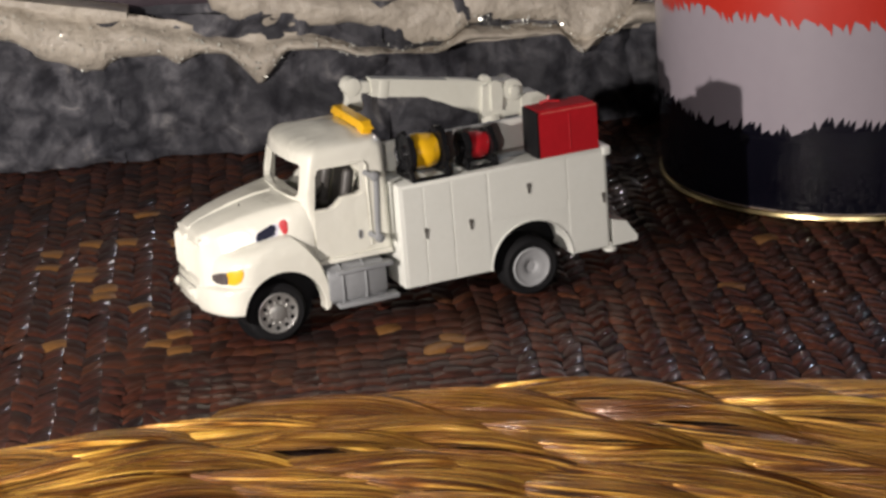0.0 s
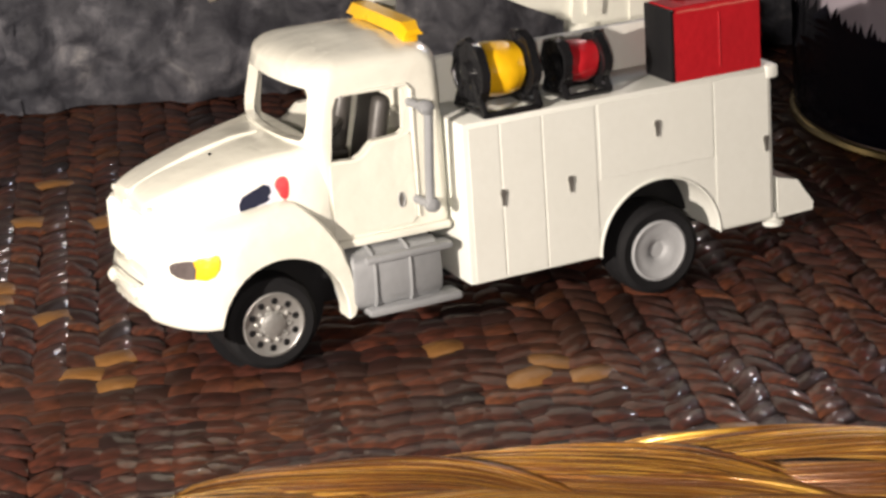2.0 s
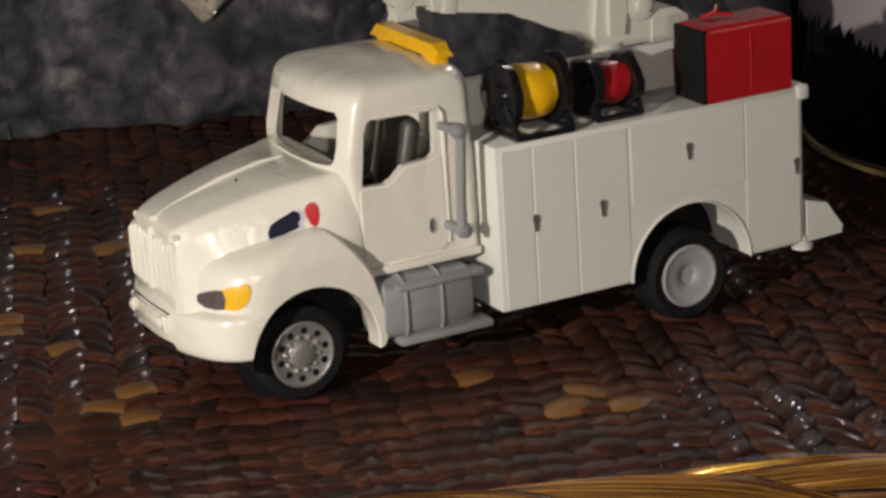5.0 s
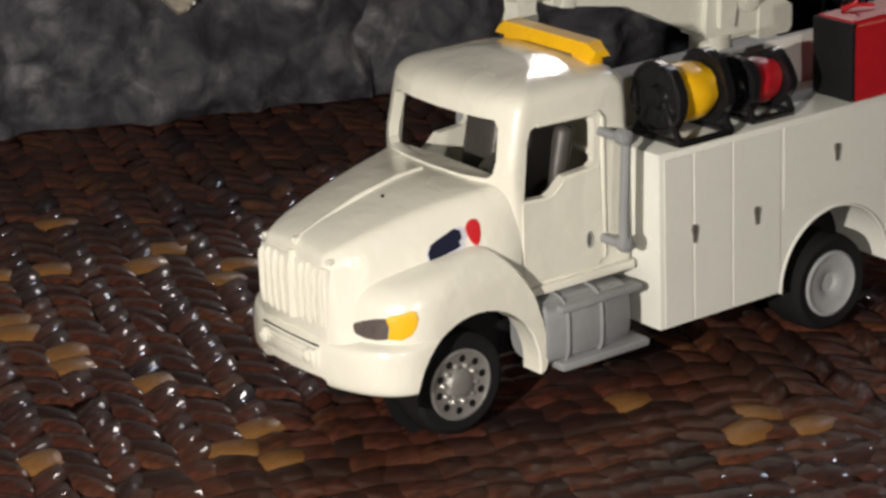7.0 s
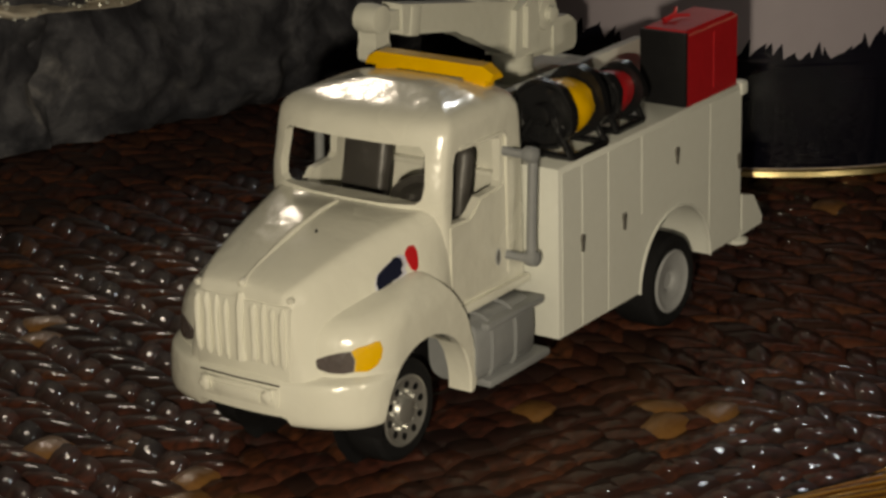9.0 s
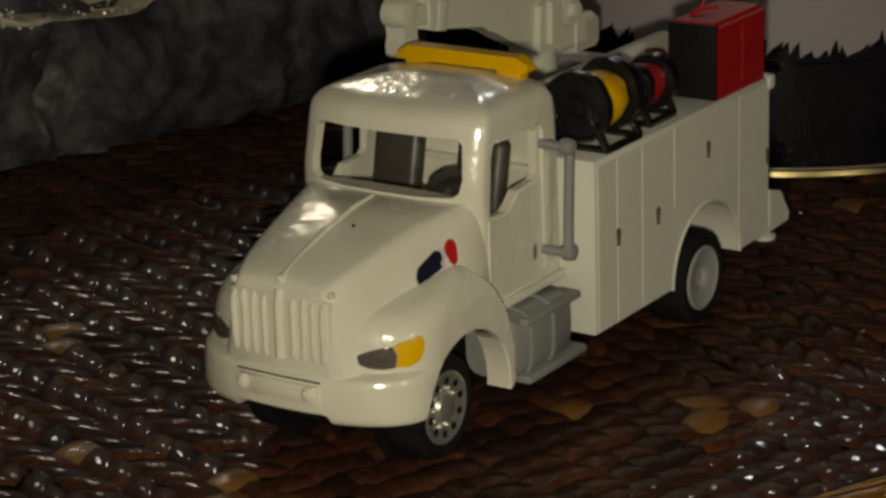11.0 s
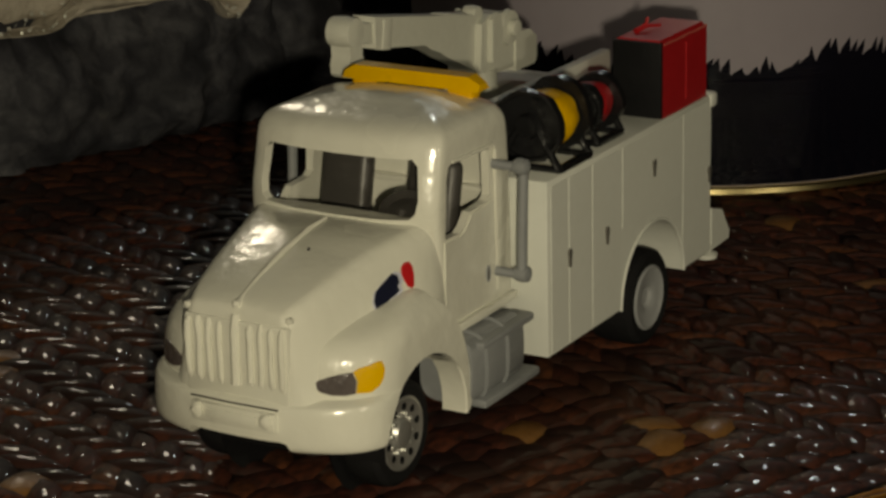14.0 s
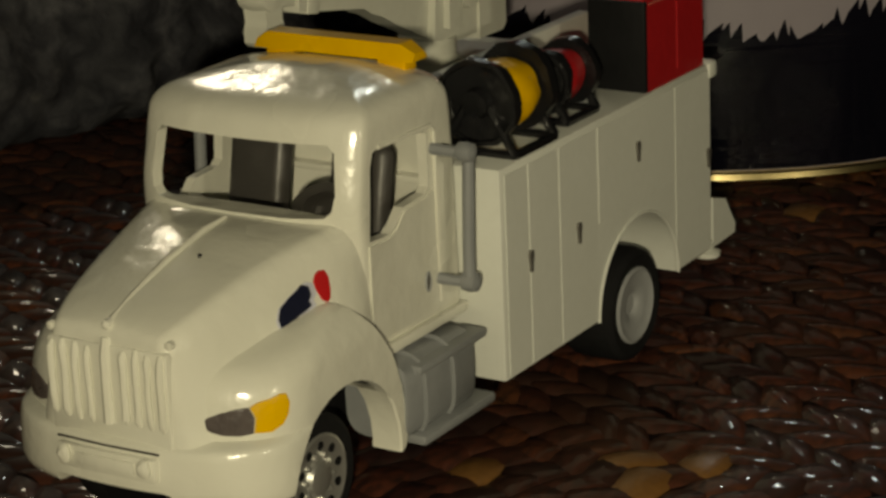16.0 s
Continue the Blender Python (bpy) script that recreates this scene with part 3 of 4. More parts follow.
# wings and bumper: plan outlines stacked upwards, cut out for the wheels
def nose_plan(z, xf, xc, hw, xr, k=18, n=2.3):
    """Plan outline with a rounded nose from xc forward to xf and straight sides back to xr."""
    pts = []
    for i in range(2 * k + 1):
        t = math.pi * (i / k - 1) / 2
        c, q = abs(math.cos(t)) ** (2 / n), math.copysign(abs(math.sin(t)) ** (2 / n), math.sin(t))
        pts.append((xc - (xc - xf) * c, YC + hw * q, z))
    return pts + [(xr - 0.06, YC + hw, z), (xr, YC + hw - 0.08, z), (xr, YC - hw + 0.08, z), (xr - 0.06, YC - hw, z)]


bm = mesh()
STATIONS = [(1.30, -1.46, -0.45, 1.655, 1.16), (1.52, -1.46, -0.45, 1.66, 1.09), (1.72, -1.45, -0.43, 1.66, 1.02), (1.92, -1.42, -0.38, 1.65, 0.90), (2.06, -1.36, -0.28, 1.635, 0.80),
            (2.17, -1.25, -0.14, 1.60, 0.72), (2.26, -1.02, 0.0, 1.56, 0.63), (2.34, -0.68, 0.14, 1.50, 0.55), (2.41, -0.26, 0.25, 1.43, 0.47), (2.45, 0.04, 0.30, 1.34, 0.40)]
loft(bm, [nose_plan(*p) for p in eased(STATIONS, 3)])
hollow = mesh()
box(hollow, (0.45, YC - 1.30, 0.3), (1.6, YC + 1.30, 1.9))
wings = part("wing_moulding", carve(bm, wheel_cuts() + [hollow]), WHITE, truck, "", 0.5)


def arch_tail(side):
    """The rear foot of the wheel arch."""
    b = mesh()
    inner, outer = YC + side * 1.30, YC + side * 1.655
    rows = []
    for z, xo in ((1.40, 1.13), (1.20, 1.17), (0.95, 1.20), (0.76, 1.20), (0.68, 1.16), (0.65, 1.10)):
        xi = 0.08 + math.sqrt(max(0.0, 0.95 ** 2 - (z - 0.77) ** 2))
        xi = min(xi, xo - 0.03)
        rows.append([(xi, inner, z), (xo, inner, z), (xo, outer - side * 0.06, z), (xo - 0.05, outer, z), (xi + 0.02, outer, z), (xi, outer - side * 0.02, z)])
    loft(b, rows)
    part("arch_tail", b, WHITE, truck, "", 0.5)


both(arch_tail)

bm = mesh()
STATIONS = [(0.86, -1.50, -0.72, 1.58, 0.5), (0.885, -1.59, -0.71, 1.64, 0.5), (0.95, -1.65, -0.70, 1.665, 0.5), (1.10, -1.67, -0.68, 1.675, 0.5), (1.32, -1.66, -0.66, 1.675, 0.5), (1.42, -1.64, -0.64, 1.67, 0.5), (1.47, -1.60, -0.60, 1.665, 0.5), (1.52, -1.47, -0.46, 1.66, 0.5)]
loft(bm, [nose_plan(*p) for p in eased(STATIONS, 3)])
notch = mesh()
prism(notch, [(YC - 0.86, 0.5), (YC - 0.70, 1.0), (YC - 0.62, 1.02), (YC + 0.62, 1.02), (YC + 0.70, 1.0), (YC + 0.86, 0.5)], -2.2, -1.2, "yz")
behind = mesh()
box(behind, (-0.75, -2.0, 0.3), (1.2, 5.0, 0.9))
part("bumper", carve(bm, wheel_cuts() + [notch, behind]), WHITE, truck, "", 0.5)


# matt black lining paints the shade deep inside the front wheel arches
def arch_of(side):
    b = mesh()
    arcs = []
    for y in (YC + side * 0.79, YC + side * 1.60):
        arcs.append([(0.08 + 0.925 * math.cos(radians(a)), y, 0.77 + 0.925 * math.sin(radians(a))) for a in range(55, 189, 7)])
    loft(b, arcs, False, False)
    inner_disc = [(0.08 + 0.925 * math.cos(radians(a)), YC + side * 0.80, 0.77 + 0.925 * math.sin(radians(a))) for a in range(0, 360, 15)]
    b.faces.new([b.verts.new(p) for p in inner_disc])
    part("arch_shade_lining", b, FLAT_BLACK, truck)


both(arch_of)

# cab shell with real openings
def cab_plan(x0, x1, hw, z, r, n=5):
    """Cab outline in plan: bowed front, rounded rear corners."""
    pts = []
    for cx, cy, a0 in ((x1 - r, YC - hw + r, 270), (x1 - r, YC + hw - r, 0)):
        for i in range(n + 1):
            a = radians(a0 + 90 * i / n)
            pts.append((cx + r * math.cos(a), cy + r * math.sin(a), z))
    k = hw / 1.46
    for i in range(25):
        t = math.pi * i / 24
        c, q = math.cos(t), math.sin(t)
        f = abs(c) ** 0.45
        pts.append((x0 - 0.15 * k + 0.22 * k * f ** 2.2 + 0.19 * k * (1 - abs(q) ** 0.45), YC + math.copysign(hw * f, c), z))
    return pts


bm = mesh()
STATIONS = [(1.60, 0.98, 2.80, 1.33, 0.10), (1.70, 0.92, 2.84, 1.37, 0.14), (2.6, 0.80, 2.84, 1.38, 0.16), (3.20, 0.76, 2.84, 1.38, 0.18), (3.6, 0.83, 2.84, 1.37, 0.20), (3.96, 0.91, 2.84, 1.36, 0.22),
            (4.11, 0.96, 2.83, 1.335, 0.26), (4.21, 1.06, 2.79, 1.265, 0.30), (4.28, 1.21, 2.71, 1.12, 0.36), (4.335, 1.45, 2.60, 0.90, 0.40), (4.385, 1.70, 2.44, 0.62, 0.30), (4.415, 1.85, 2.2, 0.36, 0.15)]
loft(bm, [cab_plan(x0, x1, hw, z, max(0.05, r)) for z, x0, x1, hw, r in eased(STATIONS, 3)])
inner = mesh()
loft(inner, [cab_plan(x0 + 0.09, x1 - 0.10, hw - 0.10, z, 0.12) for z, x0, x1, hw in ((1.75, 1.0, 2.84, 1.38), (3.2, 0.78, 2.84, 1.37), (3.93, 0.94, 2.82, 1.33), (4.10, 1.15, 2.76, 1.2), (4.19, 1.35, 2.6, 1.0))])
side_win = mesh()
WIN = [(1.05, 2.88), (1.13, 3.62), (1.19, 3.77), (1.35, 3.83), (2.12, 3.80), (2.21, 3.72), (2.18, 3.16), (2.10, 3.10), (1.68, 3.07), (1.52, 2.92), (1.40, 2.86)]
prism(side_win, WIN, YC - 3, YC + 3)
front_win = mesh()
prism(front_win, [(YC + a * k, z) for k, row in ((-1, ((0.6, 3.15), (1.04, 3.17), (1.12, 3.24), (1.15, 3.40), (1.11, 3.82), (1.04, 3.90))), (1, ((1.04, 3.90), (1.11, 3.82), (1.15, 3.40), (1.12, 3.24), (1.04, 3.17), (0.6, 3.15)))) for a, z in row], 0.2, 1.20, "yz")
cab = part("cab", carve(bm, [inner, side_win, front_win]), WHITE, truck, "", 0.5)


def door_of(side):
    y = YC + side * 1.388
    b = mesh()
    outline = [(1.02, 1.78), (1.02, 2.84), (1.40, 2.82), (1.54, 2.88), (1.70, 3.03), (2.12, 3.06), (2.26, 3.12), (2.30, 1.86), (2.22, 1.78)]
    prism(b, outline, y - 0.012, y + 0.012)
    door = part("door", b, WHITE, truck)
    b = mesh()
    tube(b, [(2.33, y, 1.86), (2.33, y, 3.72), (2.26, y, 3.80), (1.30, y - side * 0.03, 3.81)], 0.028, 6)
    part("door_seal", b, WHITE, door)
    b = mesh()
    prism(b, [(2.065 + 0.042 * math.cos(t), 2.15 + 0.10 * math.sin(t)) for t in (2 * math.pi * i / 18 for i in range(18))], y - 0.026, y + 0.026)
    handle = part("handle", b, SILVER, door, "small silver door handle")
    b = mesh()
    tube(b, [(2.065 + 0.046 * math.cos(t), y + side * 0.024, 2.15 + 0.105 * math.sin(t)) for t in (2 * math.pi * i / 18 for i in range(19))], 0.012, 6, False)
    part("handle_ring", b, HUB_GREY, handle)
    b = mesh()
    box(b, (1.05, y - 0.06, 1.60), (2.80, y + 0.05, 1.72), 0.03)
    part("sill", b, WHITE, truck)


both(door_of)

# grille
bm = mesh()
box(bm, (-1.555, YC - 0.74, 1.40), (-1.40, YC + 0.74, 2.44), 0.05)
grille = part("grille", bm, WHITE, truck, "white moulded radiator grille")
for i in range(10):
    if i in (4, 5):
        continue
    y = YC - 0.66 + i * 0.147
    bm = mesh()
    w = 0.04 + 0.006 * math.sin(i * 5)
    tube(bm, [(-1.55, y, 1.63 + 0.02 * math.sin(i * 7)), (-1.57, y, 1.70), (-1.575, y + 0.015 * math.sin(i * 3), 2.0), (-1.57, y, 2.34), (-1.55, y, 2.41 + 0.02 * math.sin(i * 4))], [0.02, w, w * 0.9, w, 0.02], 8)
    bmesh.ops.subdivide_edges(bm, edges=bm.edges[:], cuts=1)
    for v in bm.verts:
        v.co += 0.016 * noise.noise_vector(v.co * 7.0)
    part("slat", bm, WHITE, grille)
bm = mesh()
tube(bm, [(-1.56, YC, 1.64), (-1.575, YC, 2.0), (-1.56, YC, 2.32), (-1.52, YC, 2.50)], [0.07, 0.05, 0.06, 0.05], 8)
part("centre_bar", bm, WHITE, grille)
bm = mesh()
tube(bm, [(-1.45, YC, 2.60), (-1.10, YC, 2.765), (-0.5, YC, 2.97), (0.1, YC, 3.10), (0.5, YC, 3.135)], [0.055, 0.04, 0.04, 0.035, 0.02], 8)
part("bonnet_ridge", bm, WHITE, truck)
bm = mesh()
lathe(bm, [(0.02, -0.07), (0.05, -0.05), (0.05, 0.04), (0.02, 0.06)], (-1.47, YC, 2.62), 10, "x")
part("bonnet_knob", bm, WHITE, truck)
for dy in (-0.72, 0.72):
    bm = mesh()
    lathe(bm, [(0.01, -0.05), (0.045, -0.04), (0.045, 0.03), (0.01, 0.05)], (-1.45, YC + dy, 2.50), 10, "x")
    part("bonnet_knob", bm, WHITE, truck)

bm = mesh()
lathe(bm, [(0.02, -0.05), (0.02, 0.025), (0.01, 0.035)], (-0.335, 1.176, 2.99), 10, "z")
part("bonnet_pin", bm, FLAT_BLACK, truck, "tiny dark bonnet pin")

# bumper plate
bm = mesh()
box(bm, (-1.69, YC - 0.60, 1.13), (-1.58, YC + 0.60, 1.38), 0.03)
plate = part("bumper_plate", bm, WHITE, truck)
# thin dark rod paints the shade of the crease above the plate
bm = mesh()
tube(bm, [(-1.63, YC - 0.62, 1.425), (-1.635, YC, 1.42), (-1.63, YC + 0.62, 1.425)], 0.013, 6)
part("bumper_crease_shade", bm, SEAT, plate, "dark strip that paints the shaded crease above the plate")
for dy in (-0.49, 0.49):
    bm = mesh()
    lathe(bm, [(0.035, -0.06), (0.075, -0.03), (0.07, 0.02), (0.04, 0.05)], (-1.70, YC + dy, 1.30), 12, "x")
    for v in bm.verts:
        v.co.z = 1.29 + (v.co.z - 1.30) * 1.35
        v.co += 0.022 * noise.noise_vector(v.co * 9.0)
    part("tow_hook", bm, WHITE, plate)
bm = mesh()
box(bm, (-1.715, YC - 0.36, 1.19), (-1.68, YC + 0.36, 1.32), 0.012)
part("blank_plate", bm, WHITE, plate)


# painted marks that follow the surface under them
def decal(name, outline, origin, right, up, base, material, parent, label, side=-1, proud=0.014):
    """A painted patch: an outline in a plane, pressed on to the base."""
    bpy.context.view_layer.update()
    right, up, origin = Vector(right), Vector(up), Vector(origin)
    if side > 0:
        right.y, up.y, origin.y = -right.y, -up.y, 2 * YC - origin.y
    way = right.cross(up) if side < 0 else up.cross(right)
    way = -way.normalized()
    o = ORIGIN[root_of(base).name]
    bm = mesh()
    dense = []
    for i, p in enumerate(outline):
        q = outline[(i + 1) % len(outline)]
        for f in (0, 0.33, 0.66):
            dense.append((p[0] + (q[0] - p[0]) * f, p[1] + (q[1] - p[1]) * f))
    cx, cy = sum(p[0] for p in dense) / len(dense), sum(p[1] for p in dense) / len(dense)
    rings, last = [], None
    for k in (1.0, 0.97, 0.7, 0.4, 0.1):
        ring = []
        for px, py in dense:
            x, y = cx + (px - cx) * k, cy + (py - cy) * k
            start = origin + right * x + up * y
            hit, place, nrm, _ = base.ray_cast((start - way * 2 - o) * U, way, distance=4 * U)
            spot = Vector(place) / U + o if hit else (last or start)
            last = spot
            ring.append(spot - way * (proud if k < 1.0 else -0.01))
        rings.append(ring)
    vs = loft(bm, rings, True, False)
    bm.faces.new(vs[-1])
    return part(name, bm, material, parent, label, 0.9)


DIAG = (0.64, -0.77, 0.0)


def lamps_of(side):
    lens = [(-0.47, 0.0), (-0.42, 0.06), (-0.29, 0.11), (-0.13, 0.15), (0.0, 0.16), (0.05, 0.05), (0.03, -0.10), (-0.10, -0.12), (-0.27, -0.11), (-0.40, -0.07)]
    amber = [(0.0, 0.16), (0.08, 0.20), (0.20, 0.22), (0.31, 0.25), (0.37, 0.24), (0.40, 0.15), (0.38, 0.04), (0.32, -0.05), (0.20, -0.11), (0.03, -0.10), (0.05, 0.05)]
    at = (-1.134, 0.09, 1.69)
    decal("headlamp", lens, at, DIAG, (0, 0, 1), wings, LENS, truck, "smoky grey headlamp", side, 0.02)
    if side > 0:
        amber = [(u + 0.42, v - 0.02) for u, v in amber]
    decal("turn_lamp", amber, at, DIAG, (0, 0, 1), wings, AMBER, truck, "amber turn lamp", side, 0.022)
    blob = [(-0.29, -0.15), (-0.30, -0.05), (-0.24, 0.05), (-0.12, 0.11), (0.0, 0.16), (0.10, 0.20), (0.17, 0.17), (0.18, 0.08), (0.13, 0.03), (0.15, -0.02), (0.06, -0.06), (-0.04, -0.08), (-0.14, -0.14), (-0.22, -0.16)]
    drop = [(-0.09, 0.0), (-0.10, 0.09), (-0.06, 0.15), (0.0, 0.18), (0.06, 0.17), (0.09, 0.10), (0.08, -0.02), (0.05, -0.12), (0.0, -0.15), (-0.05, -0.11)]
    halo = [(u * 1.13 + 0.015 + (0.03 if u > 0.05 else 0.0), v * 1.13 - 0.012) for u, v in blob]
    decal("badge_rim", halo, (0.0, -0.6, 2.50), (1, 0, 0), (0, 0, 1), bonnet, PALE, truck, "pale bluish rim round the badge", side, 0.009)
    decal("badge", blob, (0.0, -0.6, 2.50), (1, 0, 0), (0, 0, 1), bonnet, NAVY, truck, "dark navy painted badge", side)
    decal("marker", drop, (0.34, -0.6, 2.60), (1, 0, 0), (0, 0, 1), bonnet, RED, truck, "small red painted marker", side)


both(lamps_of)


# wheels
def wheel_front(side):
    y = YC + side * 1.09
    b = mesh()
    lathe(b, [(0.46, -0.24), (0.60, -0.25), (0.67, -0.20), (0.69, -0.10), (0.69, 0.10), (0.67, 0.20), (0.60, 0.25), (0.46, 0.24)], (0, y, 0.69), 48, "y", False)
    w = part("wheel", b, RUBBER, truck, "black front tyre")
    b = mesh()
    o = side
    lathe(b, [(0.47, 0.10 * o), (0.47, 0.255 * o), (0.44, 0.265 * o), (0.41, 0.25 * o), (0.34, 0.245 * o), (0.24, 0.215 * o), (0.20, 0.215 * o), (0.17, 0.27 * o), (0.12, 0.29 * o), (0.02, 0.295 * o)], (0, y, 0.69), 48, "y")
    rim = part("rim", b, CHROME, w, "shiny chrome rim")
    for i in range(10):
        a = 2 * math.pi * i / 10 + 0.2
        b = mesh()
        lathe(b, [(0.050, 0.20 * o), (0.050, 0.251 * o), (0.03, 0.252 * o), (0.005, 0.252 * o)], (0.345 * math.cos(a), y, 0.69 + 0.345 * math.sin(a)), 12, "y")
        part("rim_hole", b, FLAT_BLACK, w)
        b = mesh()
        a += 0.31
        lathe(b, [(0.030, 0.20 * o), (0.028, 0.26 * o), (0.005, 0.27 * o)], (0.245 * math.cos(a), y, 0.69 + 0.245 * math.sin(a)), 8, "y")
        part("wheel_nut", b, CHROME, w)


def wheel_rear(side):
    y = YC + side * 1.46
    b = mesh()
    lathe(b, [(0.46, -0.32), (0.60, -0.35), (0.67, -0.30), (0.69, -0.20), (0.69, 0.20), (0.67, 0.30), (0.60, 0.35), (0.46, 0.30)], (6.0, y, 0.69), 48, "y", False)
    w = part("wheel", b, RUBBER, truck, "black rear tyre")
    b = mesh()
    o = side
    lathe(b, [(0.465, 0.1 * o), (0.465, 0.34 * o), (0.43, 0.355 * o), (0.40, 0.335 * o), (0.30, 0.32 * o), (0.18, 0.30 * o), (0.15, 0.28 * o), (0.12, 0.25 * o), (0.02, 0.25 * o)], (6.0, y, 0.69), 40, "y")
    part("rim", b, HUB_GREY, w, "dished grey painted rim")


both(wheel_front)
both(wheel_rear)

# chassis
bm = mesh()
box(bm, (-1.0, YC - 0.75, 0.62), (8.0, YC + 0.75, 1.25), 0.05)
part("chassis", bm, FLAT_BLACK, truck, "matt black chassis")
for x in (0.0, 6.0):
    bm = mesh()
    lathe(bm, [(0.12, YC - 1.15), (0.12, YC + 1.15)], (x, 0, 0.69), 12, "y")
    part("axle", bm, FLAT_BLACK, truck)


# fuel tank with step
def tank_of(side):
    y = YC + side * 1.30
    b = mesh()
    rings = []
    for x in (1.12, 1.16, 2.46, 2.50):
        k = 0.94 if x in (1.12, 2.50) else 1.0
        rings.append([(x, y + 0.40 * k * math.copysign(abs(math.cos(t)) ** 0.55, math.cos(t)), 1.12 + 0.44 * k * math.copysign(abs(math.sin(t)) ** 0.55, math.sin(t))) for t in (2 * math.pi * i / 24 for i in range(24))])
    loft(b, rings)
    t = part("fuel_tank", b, GREY, truck, "grey painted fuel tank")
    for x in (1.45, 2.0):
        b = mesh()
        pts = [(x, y + 0.415 * math.copysign(abs(math.cos(a)) ** 0.55, math.cos(a)), 1.12 + 0.455 * math.copysign(abs(math.sin(a)) ** 0.55, math.sin(a))) for a in (2 * math.pi * i / 24 for i in range(25))]
        tube(b, pts, 0.025, 6)
        part("strap", b, GREY, t)
    b = mesh()
    box(b, (1.32, y + side * 0.28 - 0.17, 1.39), (2.68, y + side * 0.28 + 0.17, 1.50), 0.045)
    part("step", b, GREY, t)
    b = mesh()
    box(b, (1.30, y + side * 0.28 - 0.20, 0.62), (2.76, y + side * 0.28 + 0.20, 0.74), 0.045)
    part("step", b, GREY, t)


both(tank_of)


# exhaust-like grab rails behind the doors
def rail_of(side):
    y = YC + side * 1.74
    b = mesh()
    tube(b, [(2.36, y, 2.04), (2.37, y, 2.5), (2.41, y, 3.2), (2.43, y, 3.56)], 0.068, 10)
    r = part("grab_rail", b, GREY, truck, "grey painted grab rail")
    for z in (2.10, 3.52):
        b = mesh()
        tube(b, [(2.30, YC + side * 1.34, z + 0.02), (2.34, YC + side * 1.58, z), (2.38, y, z)], [0.07, 0.06, 0.075], 8)
        part("bracket", b, GREY, r)
        b = mesh()
        lathe(b, [(0.03, -0.11), (0.10, -0.08), (0.115, 0.0), (0.10, 0.08), (0.03, 0.11)], (2.38, y, z), 12, "y")
        part("knob", b, GREY, r)


both(rail_of)

# inside the cab
bm = mesh()
box(bm, (0.9, YC - 1.24, 1.76), (2.7, YC + 1.24, 1.9), 0.03)
part("cab_floor", bm, WHITE, truck)
for y in (0.78, 2.08):
    bm = mesh()
    box(bm, (1.40, y - 0.34, 2.30), (2.05, y + 0.34, 2.55), 0.08)
    seat = part("seat", bm, SEAT, truck, "dark grey cab seat")
    bm = mesh()
    m = Matrix.Translation((1.86, y, 2.5)) @ Matrix.Rotation(radians(12), 4, "Y")
    box(bm, (-0.14, -0.37, 0.0), (0.14, 0.37, 1.12), 0.135, 4, m)
    part("backrest", bm, SEAT, seat)
    bm = mesh()
    box(bm, (1.45, y - 0.3, 1.88), (1.95, y + 0.3, 2.32), 0.05)
    part("seat_base", bm, SEAT, seat)
bm = mesh()
box(bm, (2.60, YC - 1.26, 3.02), (2.77, YC + 1.26, 3.10), 0.02)
part("rear_shelf", bm, WHITE, truck)
bm = mesh()
loft(bm, [cab_plan(0.88 + q, 1.24 - q, 1.25 - q, z, 0.08) for z, q in ((2.4, 0.0), (2.75, 0.0), (2.8, 0.04))])
dash = part("dashboard", bm, SEAT, truck, "dark grey dashboard")
bm = mesh()
lathe(bm, [(0.05, -0.05), (0.20, -0.04), (0.28, -0.05), (0.32, 0.0), (0.30, 0.05), (0.26, 0.03), (0.20, 0.0), (0.08, 0.02), (0.02, 0.03)], (0, 0, 0), 28, "z")
bm.transform(Matrix.Translation((1.26, 0.80, 3.14)) @ Matrix.Rotation(radians(-24), 4, "Y"))
wheel = part("steering_wheel", bm, SEAT, truck, "dark grey steering wheel")
bm = mesh()
tube(bm, [(1.02, 0.78, 2.72), (1.15, 0.78, 2.98), (1.22, 0.78, 3.12)], [0.10, 0.10, 0.08], 10)
part("steering_column", bm, SEAT, wheel)

# light bar on the roof
bm = mesh()
rings = []
for a, k in ((-1.01, 0.30), (-0.84, 1.0), (0.84, 1.0), (1.01, 0.30)):
    rings.append([(2.57 + 0.15 * c, 1.365 + a, 4.40 + h) for c, h in ((-1.0, 0.0), (-0.8 * (0.6 + 0.4 * k), 0.04 + 0.14 * k), (0.8 * (0.6 + 0.4 * k), 0.04 + 0.14 * k), (1.0, 0.0))])
loft(bm, rings)
bar = part("light_bar", bm, YELLOW, truck, "yellow painted roof light bar", 0.4)
for a in (-0.72, 0.70):
    bm = mesh()
    box(bm, (2.45, 1.365 + a - 0.18, 4.27), (2.69, 1.365 + a + 0.18, 4.42), 0.03)
    part("foot", bm, YELLOW, bar)

# ---- utility body ----
bm = mesh()
box(bm, (2.87, -0.38, 0.80), (8.0, 0.92, 3.20), 0.035)
cut = []
c = mesh()
lathe(c, [(1.02, -1.0), (1.02, 1.4)], (6.02, 0, 0.80), 48, "y")
cut.append(c)
near_bin = part("side_bin", carve(bm, cut), BODY_WHITE, truck, "flat white side storage bins", 0.5)
bm = mesh()
box(bm, (2.87, 2.02, 0.80), (8.0, 3.30, 3.20), 0.035)
c = mesh()
lathe(c, [(1.02, 1.6), (1.02, 4.0)], (6.02, 0, 0.80), 48, "y")
